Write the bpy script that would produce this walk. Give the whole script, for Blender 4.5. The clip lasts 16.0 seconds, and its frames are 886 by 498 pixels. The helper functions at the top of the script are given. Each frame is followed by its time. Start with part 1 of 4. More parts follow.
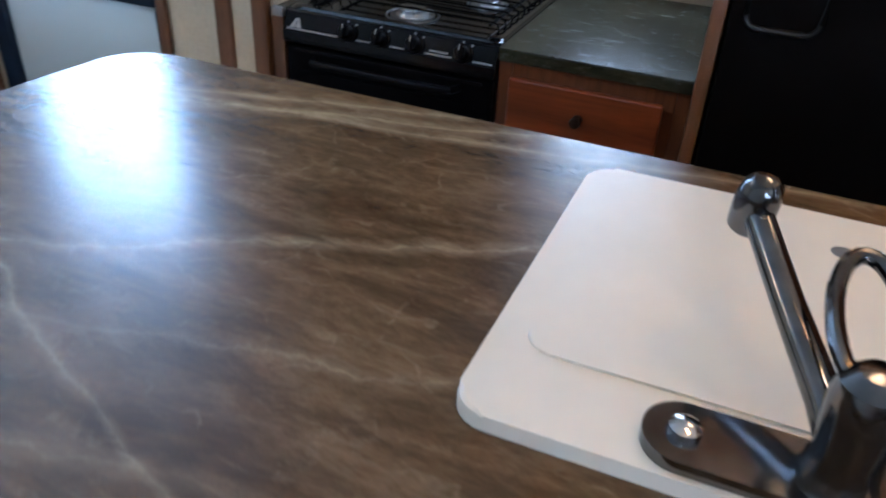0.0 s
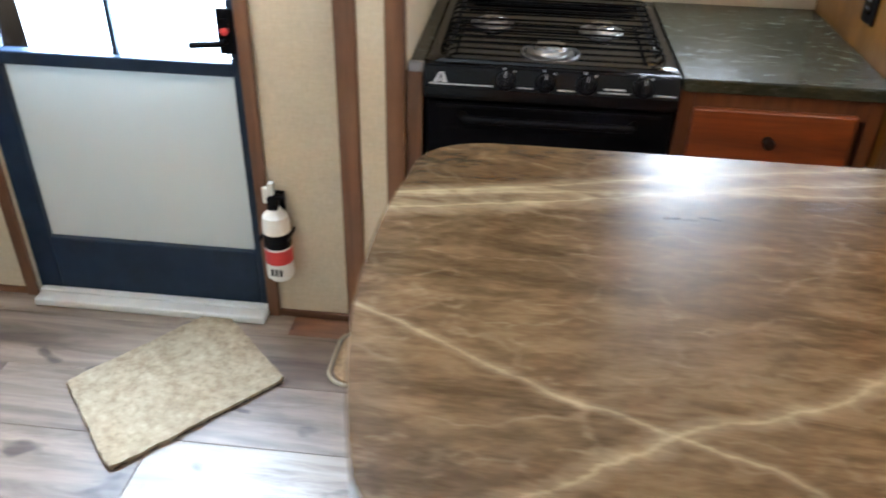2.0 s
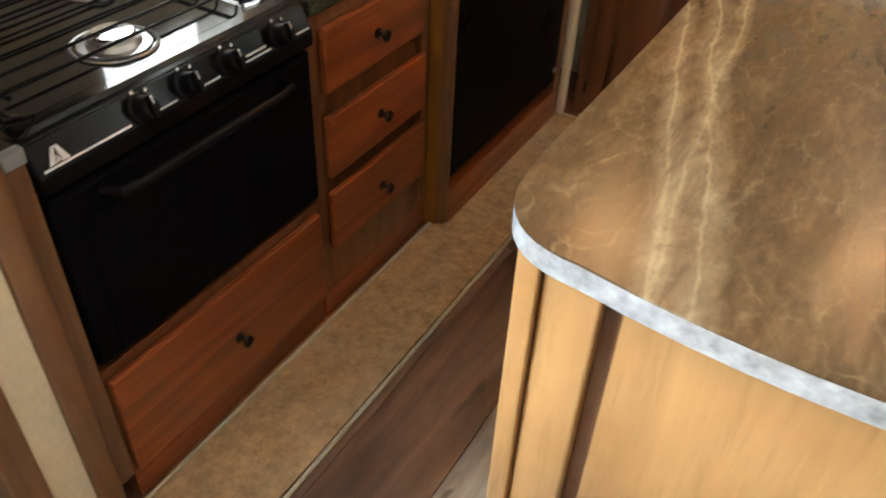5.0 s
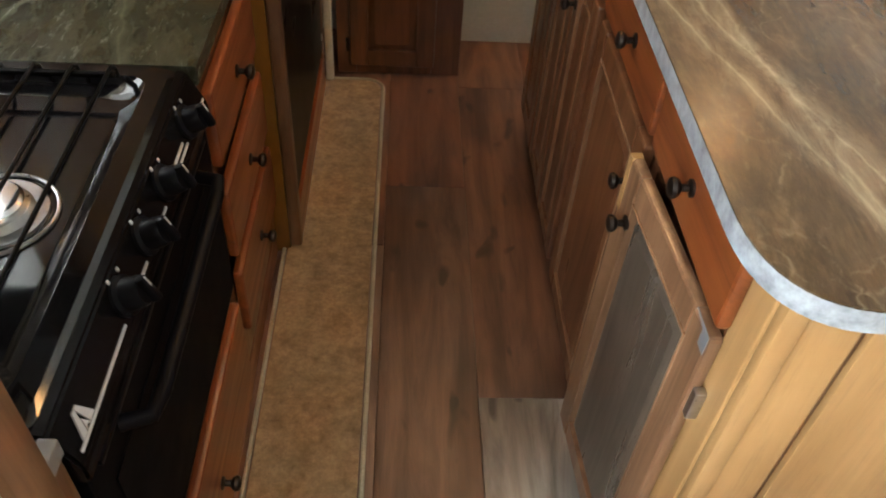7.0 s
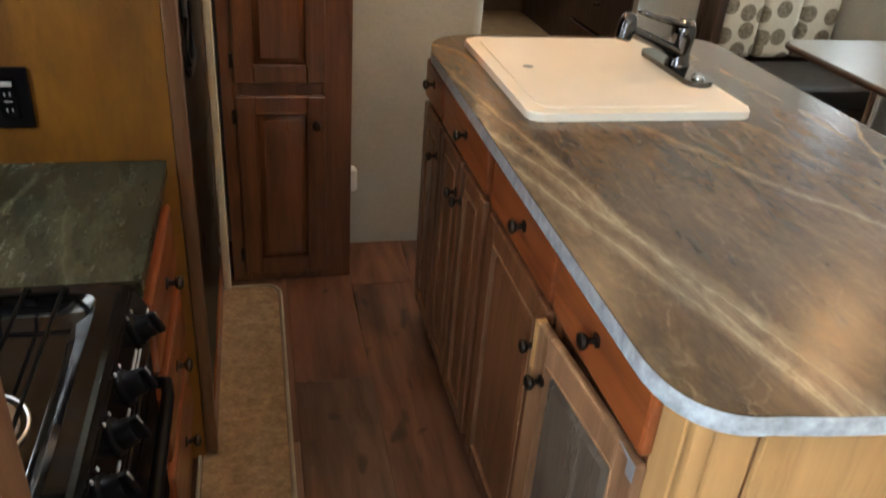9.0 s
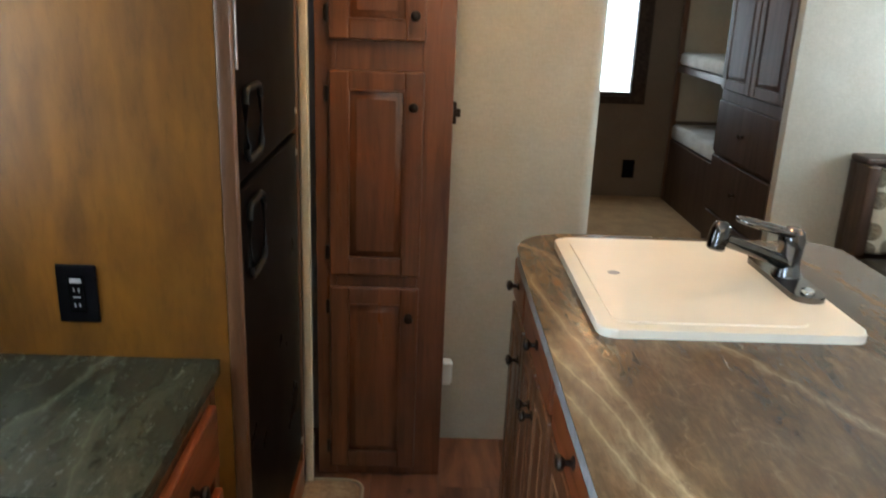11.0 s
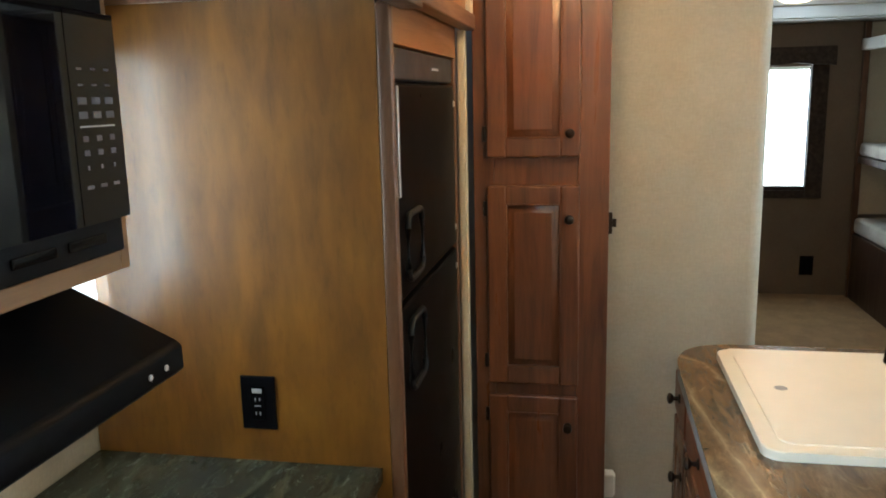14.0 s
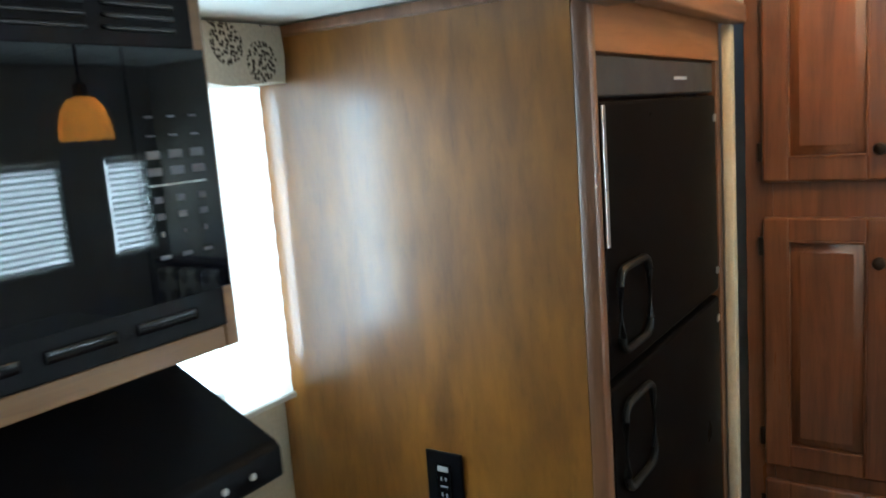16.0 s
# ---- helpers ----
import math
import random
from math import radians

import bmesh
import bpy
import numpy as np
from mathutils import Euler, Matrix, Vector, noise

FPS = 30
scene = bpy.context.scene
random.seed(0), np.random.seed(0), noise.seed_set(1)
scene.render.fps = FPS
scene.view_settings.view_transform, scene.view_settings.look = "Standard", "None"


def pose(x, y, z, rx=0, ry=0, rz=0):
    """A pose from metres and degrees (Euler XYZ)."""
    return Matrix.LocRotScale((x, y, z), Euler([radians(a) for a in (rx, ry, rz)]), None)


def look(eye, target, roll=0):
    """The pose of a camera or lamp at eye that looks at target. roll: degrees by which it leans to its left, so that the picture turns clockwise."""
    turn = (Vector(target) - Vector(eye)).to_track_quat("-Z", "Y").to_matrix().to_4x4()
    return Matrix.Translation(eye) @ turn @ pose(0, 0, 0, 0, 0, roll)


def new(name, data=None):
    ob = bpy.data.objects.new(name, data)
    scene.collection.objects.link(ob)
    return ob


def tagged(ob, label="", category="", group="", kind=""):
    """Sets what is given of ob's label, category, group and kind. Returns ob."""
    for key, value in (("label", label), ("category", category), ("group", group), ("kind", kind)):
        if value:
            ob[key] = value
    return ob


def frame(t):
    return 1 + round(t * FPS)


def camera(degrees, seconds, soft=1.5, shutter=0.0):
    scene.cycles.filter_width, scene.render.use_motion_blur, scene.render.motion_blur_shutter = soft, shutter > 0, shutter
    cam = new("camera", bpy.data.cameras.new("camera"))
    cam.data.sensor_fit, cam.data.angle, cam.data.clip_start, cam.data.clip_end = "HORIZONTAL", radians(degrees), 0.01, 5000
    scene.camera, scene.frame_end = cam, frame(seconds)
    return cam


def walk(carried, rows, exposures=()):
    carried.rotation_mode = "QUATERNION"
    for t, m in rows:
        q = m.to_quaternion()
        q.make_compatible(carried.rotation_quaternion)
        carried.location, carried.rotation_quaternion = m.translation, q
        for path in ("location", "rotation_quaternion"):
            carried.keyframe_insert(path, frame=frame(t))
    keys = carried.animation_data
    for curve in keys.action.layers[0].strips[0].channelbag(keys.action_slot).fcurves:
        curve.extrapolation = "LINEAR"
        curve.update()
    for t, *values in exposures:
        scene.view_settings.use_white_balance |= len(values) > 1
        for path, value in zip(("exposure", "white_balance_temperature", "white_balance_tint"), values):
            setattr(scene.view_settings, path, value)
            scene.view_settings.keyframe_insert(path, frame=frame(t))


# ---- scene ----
cam = camera(58.4, 16.0, soft=1.8, shutter=0.5)
PATH = [
    (0, (1.755, 1.186, 1.423), (0.189, 0.565, 0.347), 3.0),
    (0.5, (1.715, 1.008, 1.431), (0.06, 0.59, 0.391), 3.4),
    (1, (1.784, 0.727, 1.457), (0.075, 0.527, 0.438), 2.9),
    (1.5, (1.826, 0.502, 1.449), (0.104, 0.394, 0.438), 2.2),
    (2, (1.786, 0.240, 1.44), (0.104, 0.073, 0.376), 1.4),
    (2.5, (1.764, 0.047, 1.422), (0.095, -0.11, 0.331), 2.3),
    (3, (1.661, -0.237, 1.44), (0.063, 0.099, 0.285), 3.8),
    (3.5, (1.599, -0.43, 1.43), (0.16, 0.327, 0.265), 3.1),
    (4, (1.374, -0.494, 1.402), (0.105, 0.496, 0.213), 1.9),
    (4.5, (1.133, -0.497, 1.403), (0.111, 0.71, 0.179), 2.4),
    (7, (0.294, -0.376, 1.435), (0.405, 1.051, 0.038), 4.5),
    (7.5, (0.228, -0.438, 1.44), (0.485, 1.037, 0.114), 4.6),
    (8, (0.2, -0.49, 1.454), (0.61, 1.058, 0.256), 5.1),
    (8.5, (0.186, -0.504, 1.469), (0.612, 1.117, 0.378), 4.5),
    (9, (0.191, -0.493, 1.489), (0.626, 1.195, 0.508), 4.5),
    (11.3, (0.419, -0.372, 1.537), (0.394, 1.552, 0.989), 1.1),
    (11.5, (0.426, -0.37, 1.545), (0.342, 1.563, 1.04), 0.2),
    (12, (0.412, -0.385, 1.57), (0.113, 1.547, 1.149), -1.1),
    (12.5, (0.415, -0.388, 1.581), (0.066, 1.542, 1.191), -1.1),
    (13, (0.421, -0.406, 1.583), (0.066, 1.524, 1.195), -1.1),
    (13.5, (0.422, -0.427, 1.583), (0.067, 1.502, 1.192), -1.1),
    (14, (0.423, -0.427, 1.584), (0.059, 1.503, 1.205), -1.3),
    (14.5, (0.433, -0.41, 1.583), (-0.03, 1.517, 1.315), -2.9),
    (15, (0.481, -0.36, 1.572), (-0.288, 1.48, 1.421), -4.8),
    (15.5, (0.494, -0.252, 1.56), (-0.495, 1.48, 1.416), -6.2),
    (16, (0.506, -0.049, 1.601), (-0.583, 1.598, 1.282), -4.4),
]
EXPOSURES = [(0, -0.5, 4700, 10), (0.6, -0.5, 5000, 10), (1.5, 0.14, 5480, 10), (2.0, 0.40, 5680, 10), (2.5, 0.44, 5800, 10), (3.5, 0.6, 6350, 10), (4.7, 0.3, 6750, 10), (6.8, 0.05, 6700, 10),
             (9.2, -0.2, 6330, 9), (11.3, -0.15, 5700, 2), (14.5, -0.18, 5800, -1), (15.3, -0.2, 5900, -3), (16, -0.05, 5150, -4)]
walk(cam, [(t, look(eye, target, roll)) for t, eye, target, roll in PATH], EXPOSURES)

# ---- world, lights ----
world = bpy.data.worlds.new("world")
scene.world = world
world.use_nodes = True
wn = world.node_tree
sky = wn.nodes.new("ShaderNodeTexSky")
sky.sky_type = "NISHITA"
sky.sun_disc = False
sky.sun_elevation, sky.sun_rotation = radians(50), radians(-90)
wn.links.new(sky.outputs[0], wn.nodes["Background"].inputs[0])
wn.nodes["Background"].inputs[1].default_value = 0.10


def area_lamp(name, eye, target, w, h, watts, col):
    la = bpy.data.lights.new(name, "AREA")
    la.shape, la.size, la.size_y, la.energy, la.color = "RECTANGLE", w, h, watts, col
    ob = new(name, la)
    ob.matrix_world = look(eye, target)
    return ob


def bulb(name, at, watts, col, r=0.03):
    la = bpy.data.lights.new(name, "POINT")
    la.energy, la.color, la.shadow_soft_size = watts, col, r
    ob = new(name, la)
    ob.location = at
    return ob


DAY = (0.72, 0.87, 1.0)
WARM = (1.0, 0.72, 0.42)
area_lamp("daylight_door", (-0.20, -0.82, 1.33), (1, -0.82, 1.25), 0.62, 1.28, 84, DAY)
area_lamp("daylight_door_low", (-0.20, -0.82, 0.44), (1, -0.82, 0.44), 0.62, 0.50, 1.0, DAY)
area_lamp("daylight_kitchen", (-0.70, 0.82, 1.39), (1, 0.82, 1.39), 0.40, 0.58, 7.2, (0.93, 0.99, 1.0))
area_lamp("daylight_dinette", (3.17, 2.22, 1.25), (0, 2.22, 1.25), 0.50, 0.55, 24, (0.92, 0.97, 1.0))
area_lamp("daylight_dinette", (3.17, 2.95, 1.25), (0, 2.95, 1.25), 0.34, 0.55, 17, (0.92, 0.97, 1.0))
area_lamp("daylight_bunkroom", (1.86, 6.08, 1.28), (1.86, 0, 1.28), 0.36, 0.88, 9, (0.95, 0.98, 1.0))
bulb("pendant_bulb", (1.1, 1.32, 1.67), 3.5, WARM, 0.045)
bulb("dome_bulb_aisle", (0.42, 1.50, 1.995), 2.6, WARM, 0.06)
bulb("dome_bulb_dinette", (2.25, 1.53, 1.995), 2.6, WARM, 0.06)
# unseen bulb, added strong to warm the island end and entry floor
bulb("dome_bulb_entry_unseen", (1.1, -0.9, 1.995), 8, WARM, 0.06)
bulb("dome_bulb_bunkroom", (1.33, 3.55, 1.995), 0.6, (1.0, 0.85, 0.65), 0.03)


# ---- materials ----
def shader(name):
    m = bpy.data.materials.new(name)
    m.use_nodes = True
    return m, m.node_tree, m.node_tree.nodes["Principled BSDF"]


def add(t, kind, **values):
    n = t.nodes.new(kind)
    for k, v in values.items():
        n.inputs[k].default_value = v
    return n


def coords(t, scale=(1, 1, 1), rot=(0, 0, 0), piece=False):
    c = t.nodes.new("ShaderNodeTexCoord")
    mp = add(t, "ShaderNodeMapping", Scale=scale, Rotation=rot)
    if piece:
        info = t.nodes.new("ShaderNodeObjectInfo")
        k = t.nodes.new("ShaderNodeVectorMath")
        k.operation = "MULTIPLY_ADD"
        t.links.new(info.outputs["Random"], k.inputs[0])
        k.inputs[1].default_value = (17, 23, 11)
        t.links.new(c.outputs["Object"], k.inputs[2])
        t.links.new(k.outputs[0], mp.inputs["Vector"])
    else:
        t.links.new(c.outputs["Object"], mp.inputs["Vector"])
    return mp.outputs[0]


def ramp(t, fac, stops):
    r = t.nodes.new("ShaderNodeValToRGB")
    while len(r.color_ramp.elements) < len(stops):
        r.color_ramp.elements.new(0.5)
    for e, (p, c) in zip(r.color_ramp.elements, stops):
        e.position, e.color = p, (*c, 1)
    t.links.new(fac, r.inputs[0])
    return r.outputs[0]


def noise_tex(t, vec, scale, detail=5, rough=0.6, distort=0.0):
    n = add(t, "ShaderNodeTexNoise", Scale=scale, Detail=detail, Roughness=rough, Distortion=distort)
    t.links.new(vec, n.inputs["Vector"])
    return n.outputs["Fac"]


def bump(t, bs, height, strength, dist=0.002):
    b = add(t, "ShaderNodeBump", Strength=strength, Distance=dist)
    t.links.new(height, b.inputs["Height"])
    t.links.new(b.outputs[0], bs.inputs["Normal"])


def blend(t, a, b, fac, mode="MIX"):
    mx = t.nodes.new("ShaderNodeMix")
    mx.data_type, mx.blend_type = "RGBA", mode
    for v, k in ((fac, 0), (a, 6), (b, 7)):
        if hasattr(v, "node"):
            t.links.new(v, mx.inputs[k])
        else:
            mx.inputs[k].default_value = v if k == 0 else (*v, 1)
    return mx.outputs[2]


def span(t, value, a, b, c=0.0, d=1.0):
    r = add(t, "ShaderNodeMapRange")
    for k, v in zip((1, 2, 3, 4), (a, b, c, d)):
        r.inputs[k].default_value = v
    t.links.new(value, r.inputs[0])
    return r.outputs[0]


def wood(name, dark, light, axis="z", rough=0.35, scale=1.0, piece=False, coat=0.15, figure=0.0):
    """Stained timber: long soft grain along an axis, fine pores, blotches."""
    m, t, bs = shader(name)
    s = {"z": (14, 14, 1.1), "y": (14, 1.1, 14), "x": (1.1, 14, 14)}[axis]
    if figure:
        s = (17, 17, 4.6)
    vec = coords(t, tuple(v * scale for v in s), piece=piece)
    g = noise_tex(t, vec, 1.6, 6, 0.62, 0.3 if figure else 0.7)
    f = noise_tex(t, vec, 9, 4, 0.7, 0.2)
    blot = noise_tex(t, coords(t, (1, 1, 1), piece=piece), 5, 3, 0.5)
    mid = tuple((a + b) / 2 for a, b in zip(dark, light))
    c = ramp(t, g, [(0.28, dark), (0.5, mid), (0.74, light)])
    c = blend(t, c, (0.35, 0.28, 0.22), span(t, f, 0.52, 0.75, 0, 0.35), "MULTIPLY")
    c = blend(t, c, (0.62, 0.55, 0.5), span(t, blot, 0.35, 0.65, 0.4, 0), "MULTIPLY")
    if figure:
        w = noise_tex(t, coords(t, (9, 9, 1.5)), 1.3, 4, 0.55, 0.4)
        c = blend(t, c, tuple(v * 1.45 for v in light), span(t, w, 0.48, 0.7, 0, figure))
        w = noise_tex(t, coords(t, (16, 16, 4)), 1.1, 3, 0.55, 0.3)
        c = blend(t, c, (0.62, 0.52, 0.36), span(t, w, 0.5, 0.7, 0, figure), "MULTIPLY")
    t.links.new(c, bs.inputs["Base Color"])
    t.links.new(span(t, g, 0.2, 0.8, rough + 0.08, rough - 0.08), bs.inputs["Roughness"])
    bs.inputs["Coat Weight"].default_value = coat
    bs.inputs["Coat Roughness"].default_value = 0.2
    bump(t, bs, f, 0.12, 0.001)
    return m


def math_node(t, op, a, b=0.0):
    n = t.nodes.new("ShaderNodeMath")
    n.operation = op
    for k, v in enumerate((a, b)):
        if hasattr(v, "node"):
            t.links.new(v, n.inputs[k])
        else:
            n.inputs[k].default_value = v
    return n.outputs[0]


def laminate(name, dark, mid, light, vein, rot, bands, rough=0.17):
    """Marbled counter laminate: fibrous streaks along the top, pale torn bands and fine crackle."""
    m, t, bs = shader(name)
    a = noise_tex(t, coords(t, (1, 0.28, 1), rot), 12, 12, 0.74, 0.5)
    cloud = noise_tex(t, coords(t, (1, 0.5, 1), (0, 0, rot[2] + 0.3)), 3.6, 7, 0.62, 0.8)
    fine = noise_tex(t, coords(t, (1, 0.3, 1), (0, 0, rot[2] - 0.1)), 60, 8, 0.78, 0.4)
    torn = noise_tex(t, coords(t, (1, 0.35, 1), (0, 0, rot[2])), 24, 10, 0.75, 0.9)
    c = ramp(t, a, [(0.30, dark), (0.47, mid), (0.66, light)])
    c = blend(t, c, light, span(t, cloud, 0.50, 0.72, 0, 0.55))
    c = blend(t, c, dark, span(t, cloud, 0.46, 0.30, 0, 0.6))
    c = blend(t, c, (0.42, 0.36, 0.31), span(t, fine, 0.40, 0.60, 0.55, 0), "MULTIPLY")
    # crackle of short pale threads
    v = add(t, "ShaderNodeTexVoronoi", Scale=17.0)
    v.feature = "DISTANCE_TO_EDGE"
    wob = blend(t, coords(t, (1, 0.42, 1), rot), noise_node(t, coords(t), 9), 0.10)
    t.links.new(wob, v.inputs["Vector"])
    thread = math_node(t, "MULTIPLY", span(t, v.outputs["Distance"], 0.0, 0.05, 0.28, 0), span(t, torn, 0.46, 0.66))
    c = blend(t, c, vein, thread)
    # bands: place across the top, slope, half width, strength, wobble
    for at, slope, w, st, amp in bands:
        sx = t.nodes.new("ShaderNodeSeparateXYZ")
        t.links.new(coords(t), sx.inputs[0])
        warp = noise_tex(t, coords(t, (1, 0.8, 1), (0, 0, slope)), 4.5, 8, 0.62, 0.3)
        line = math_node(t, "ADD", sx.outputs[0], math_node(t, "MULTIPLY", sx.outputs[1], slope))
        line = math_node(t, "ADD", line, math_node(t, "MULTIPLY", math_node(t, "SUBTRACT", warp, 0.5), amp))
        off = math_node(t, "ABSOLUTE", math_node(t, "SUBTRACT", line, at))
        soft = math_node(t, "MULTIPLY", span(t, off, 0.0, w, st, 0), span(t, torn, 0.36, 0.62, 0.08, 1))
        c = blend(t, c, vein, soft)
        c = blend(t, c, vein, math_node(t, "MULTIPLY", span(t, off, 0.0, 0.0035, st * 0.8, 0), span(t, a, 0.38, 0.58)))
    t.links.new(c, bs.inputs["Base Color"])
    t.links.new(span(t, fine, 0.3, 0.7, rough, rough + 0.10), bs.inputs["Roughness"])
    bs.inputs["Specular IOR Level"].default_value = 0.38
    grit = noise_tex(t, coords(t, (1, 1, 1)), 105, 5, 0.7)
    bump(t, bs, grit, 0.17, 0.0016)
    return m


def noise_node(t, vec, scale):
    n = add(t, "ShaderNodeTexNoise", Scale=scale, Detail=4)
    t.links.new(vec, n.inputs["Vector"])
    return n.outputs["Color"]


def plain(name, col, rough=0.5, metal=0.0, vary=0.12, scale=12, bumps=0.05, bscale=120, coat=0.0, spec=0.5):
    """Painted, moulded or metal surface with faint mottling and grain."""
    m, t, bs = shader(name)
    n = noise_tex(t, coords(t), scale, 4, 0.6)
    c = ramp(t, n, [(0.3, tuple(v * (1 - vary) for v in col)), (0.7, tuple(min(1, v * (1 + vary)) for v in col))])
    t.links.new(c, bs.inputs["Base Color"])
    t.links.new(span(t, n, 0.3, 0.7, rough * 0.88, min(1, rough * 1.12)), bs.inputs["Roughness"])
    bs.inputs["Metallic"].default_value = metal
    bs.inputs["Coat Weight"].default_value = coat
    bs.inputs["Specular IOR Level"].default_value = spec
    if bumps:
        bump(t, bs, noise_tex(t, coords(t), bscale, 3, 0.6), bumps, 0.002)
    return m


def fabric(name, a, b, scale=90, rough=0.95, strength=0.6, big=7):
    m, t, bs = shader(name)
    n = noise_tex(t, coords(t), scale, 5, 0.7)
    g = noise_tex(t, coords(t), big, 4, 0.6, 0.4)
    c = blend(t, ramp(t, n, [(0.3, a), (0.7, b)]), (0.6, 0.56, 0.5), span(t, g, 0.38, 0.62, 0.55, 0), "MULTIPLY")
    t.links.new(c, bs.inputs["Base Color"])
    bs.inputs["Roughness"].default_value = rough
    bs.inputs["Sheen Weight"].default_value = 0.15
    bump(t, bs, n, strength, 0.004)
    return m


def wallpaper(name, col):
    """Vinyl wall covering with a fine linen weave and faint clouds."""
    m, t, bs = shader(name)
    n = noise_tex(t, coords(t, (60, 60, 14)), 3, 4, 0.7)
    h = noise_tex(t, coords(t, (14, 14, 60)), 3, 4, 0.7)
    cl = noise_tex(t, coords(t), 6, 4, 0.6)
    c = ramp(t, n, [(0.3, tuple(v * 0.86 for v in col)), (0.7, col)])
    c = blend(t, c, (0.8, 0.77, 0.72), span(t, h, 0.4, 0.65, 0.35, 0), "MULTIPLY")
    c = blend(t, c, (0.86, 0.83, 0.8), span(t, cl, 0.35, 0.65, 0.5, 0), "MULTIPLY")
    t.links.new(c, bs.inputs["Base Color"])
    bs.inputs["Roughness"].default_value = 0.6
    bump(t, bs, n, 0.15, 0.002)
    return m


def dotted(name):
    """Cream upholstery with grey-brown discs, each with a mottled print."""
    m, t, bs = shader(name)
    v = add(t, "ShaderNodeTexVoronoi", Scale=9.0, Randomness=0.55)
    v.voronoi_dimensions = "2D"
    c = t.nodes.new("ShaderNodeTexCoord")
    sw = t.nodes.new("ShaderNodeSeparateXYZ")
    cb = t.nodes.new("ShaderNodeCombineXYZ")
    t.links.new(c.outputs["Object"], sw.inputs[0])
    t.links.new(sw.outputs[0], cb.inputs[0])
    t.links.new(sw.outputs[2], cb.inputs[1])
    t.links.new(cb.outputs[0], v.inputs["Vector"])
    n = noise_tex(t, coords(t), 60, 4, 0.7)
    disc = ramp(t, n, [(0.35, (0.13, 0.11, 0.08)), (0.65, (0.30, 0.26, 0.19))])
    base = ramp(t, noise_tex(t, coords(t), 150, 3, 0.7), [(0.3, (0.52, 0.48, 0.38)), (0.7, (0.66, 0.62, 0.50))])
    col = blend(t, disc, base, span(t, v.outputs["Distance"], 0.36, 0.40))
    t.links.new(col, bs.inputs["Base Color"])
    bs.inputs["Roughness"].default_value = 0.9
    bump(t, bs, n, 0.2, 0.002)
    return m


def speckled(name):
    """Cream cloth printed with round patches of small dark spots."""
    m, t, bs = shader(name)
    flat = []
    for scale, spread in ((11.0, 0.35), (125.0, 0.9)):
        v = add(t, "ShaderNodeTexVoronoi", Scale=scale, Randomness=spread)
        v.voronoi_dimensions = "2D"
        c = t.nodes.new("ShaderNodeTexCoord")
        sw = t.nodes.new("ShaderNodeSeparateXYZ")
        cb = t.nodes.new("ShaderNodeCombineXYZ")
        t.links.new(c.outputs["Object"], sw.inputs[0])
        t.links.new(sw.outputs[1], cb.inputs[0])
        t.links.new(sw.outputs[2], cb.inputs[1])
        t.links.new(cb.outputs[0], v.inputs["Vector"])
        flat.append(v.outputs["Distance"])
    spots = math_node(t, "MULTIPLY", span(t, flat[0], 0.42, 0.39), span(t, flat[1], 0.44, 0.36))
    weave = noise_tex(t, coords(t), 160, 3, 0.7)
    base = ramp(t, weave, [(0.3, (0.50, 0.45, 0.36)), (0.7, (0.64, 0.59, 0.48))])
    t.links.new(blend(t, base, (0.045, 0.034, 0.026), spots), bs.inputs["Base Color"])
    bs.inputs["Roughness"].default_value = 0.9
    bump(t, bs, weave, 0.2, 0.002)
    return m


def glass(name, tint=(1, 1, 1), rough=0.0):
    m, t, bs = shader(name)
    bs.inputs["Base Color"].default_value = (*tint, 1)
    bs.inputs["Transmission Weight"].default_value = 1
    bs.inputs["Roughness"].default_value = rough
    bs.inputs["IOR"].default_value = 1.45
    return m


def milky(name, col, through_amount, rough=0.5, glow=0.0):
    """Frosted or opal sheet: partly diffuse, partly lets light through."""
    m, t, bs = shader(name)
    bs.inputs["Base Color"].default_value = (*col, 1)
    bs.inputs["Roughness"].default_value = rough
    tr = add(t, "ShaderNodeBsdfTranslucent", Color=(*col, 1))
    mx = add(t, "ShaderNodeMixShader", Fac=through_amount)
    t.links.new(bs.outputs[0], mx.inputs[1])
    t.links.new(tr.outputs[0], mx.inputs[2])
    t.links.new(mx.outputs[0], t.nodes["Material Output"].inputs[0])
    if glow:
        bs.inputs["Emission Color"].default_value = (*col, 1)
        bs.inputs["Emission Strength"].default_value = glow
    return m


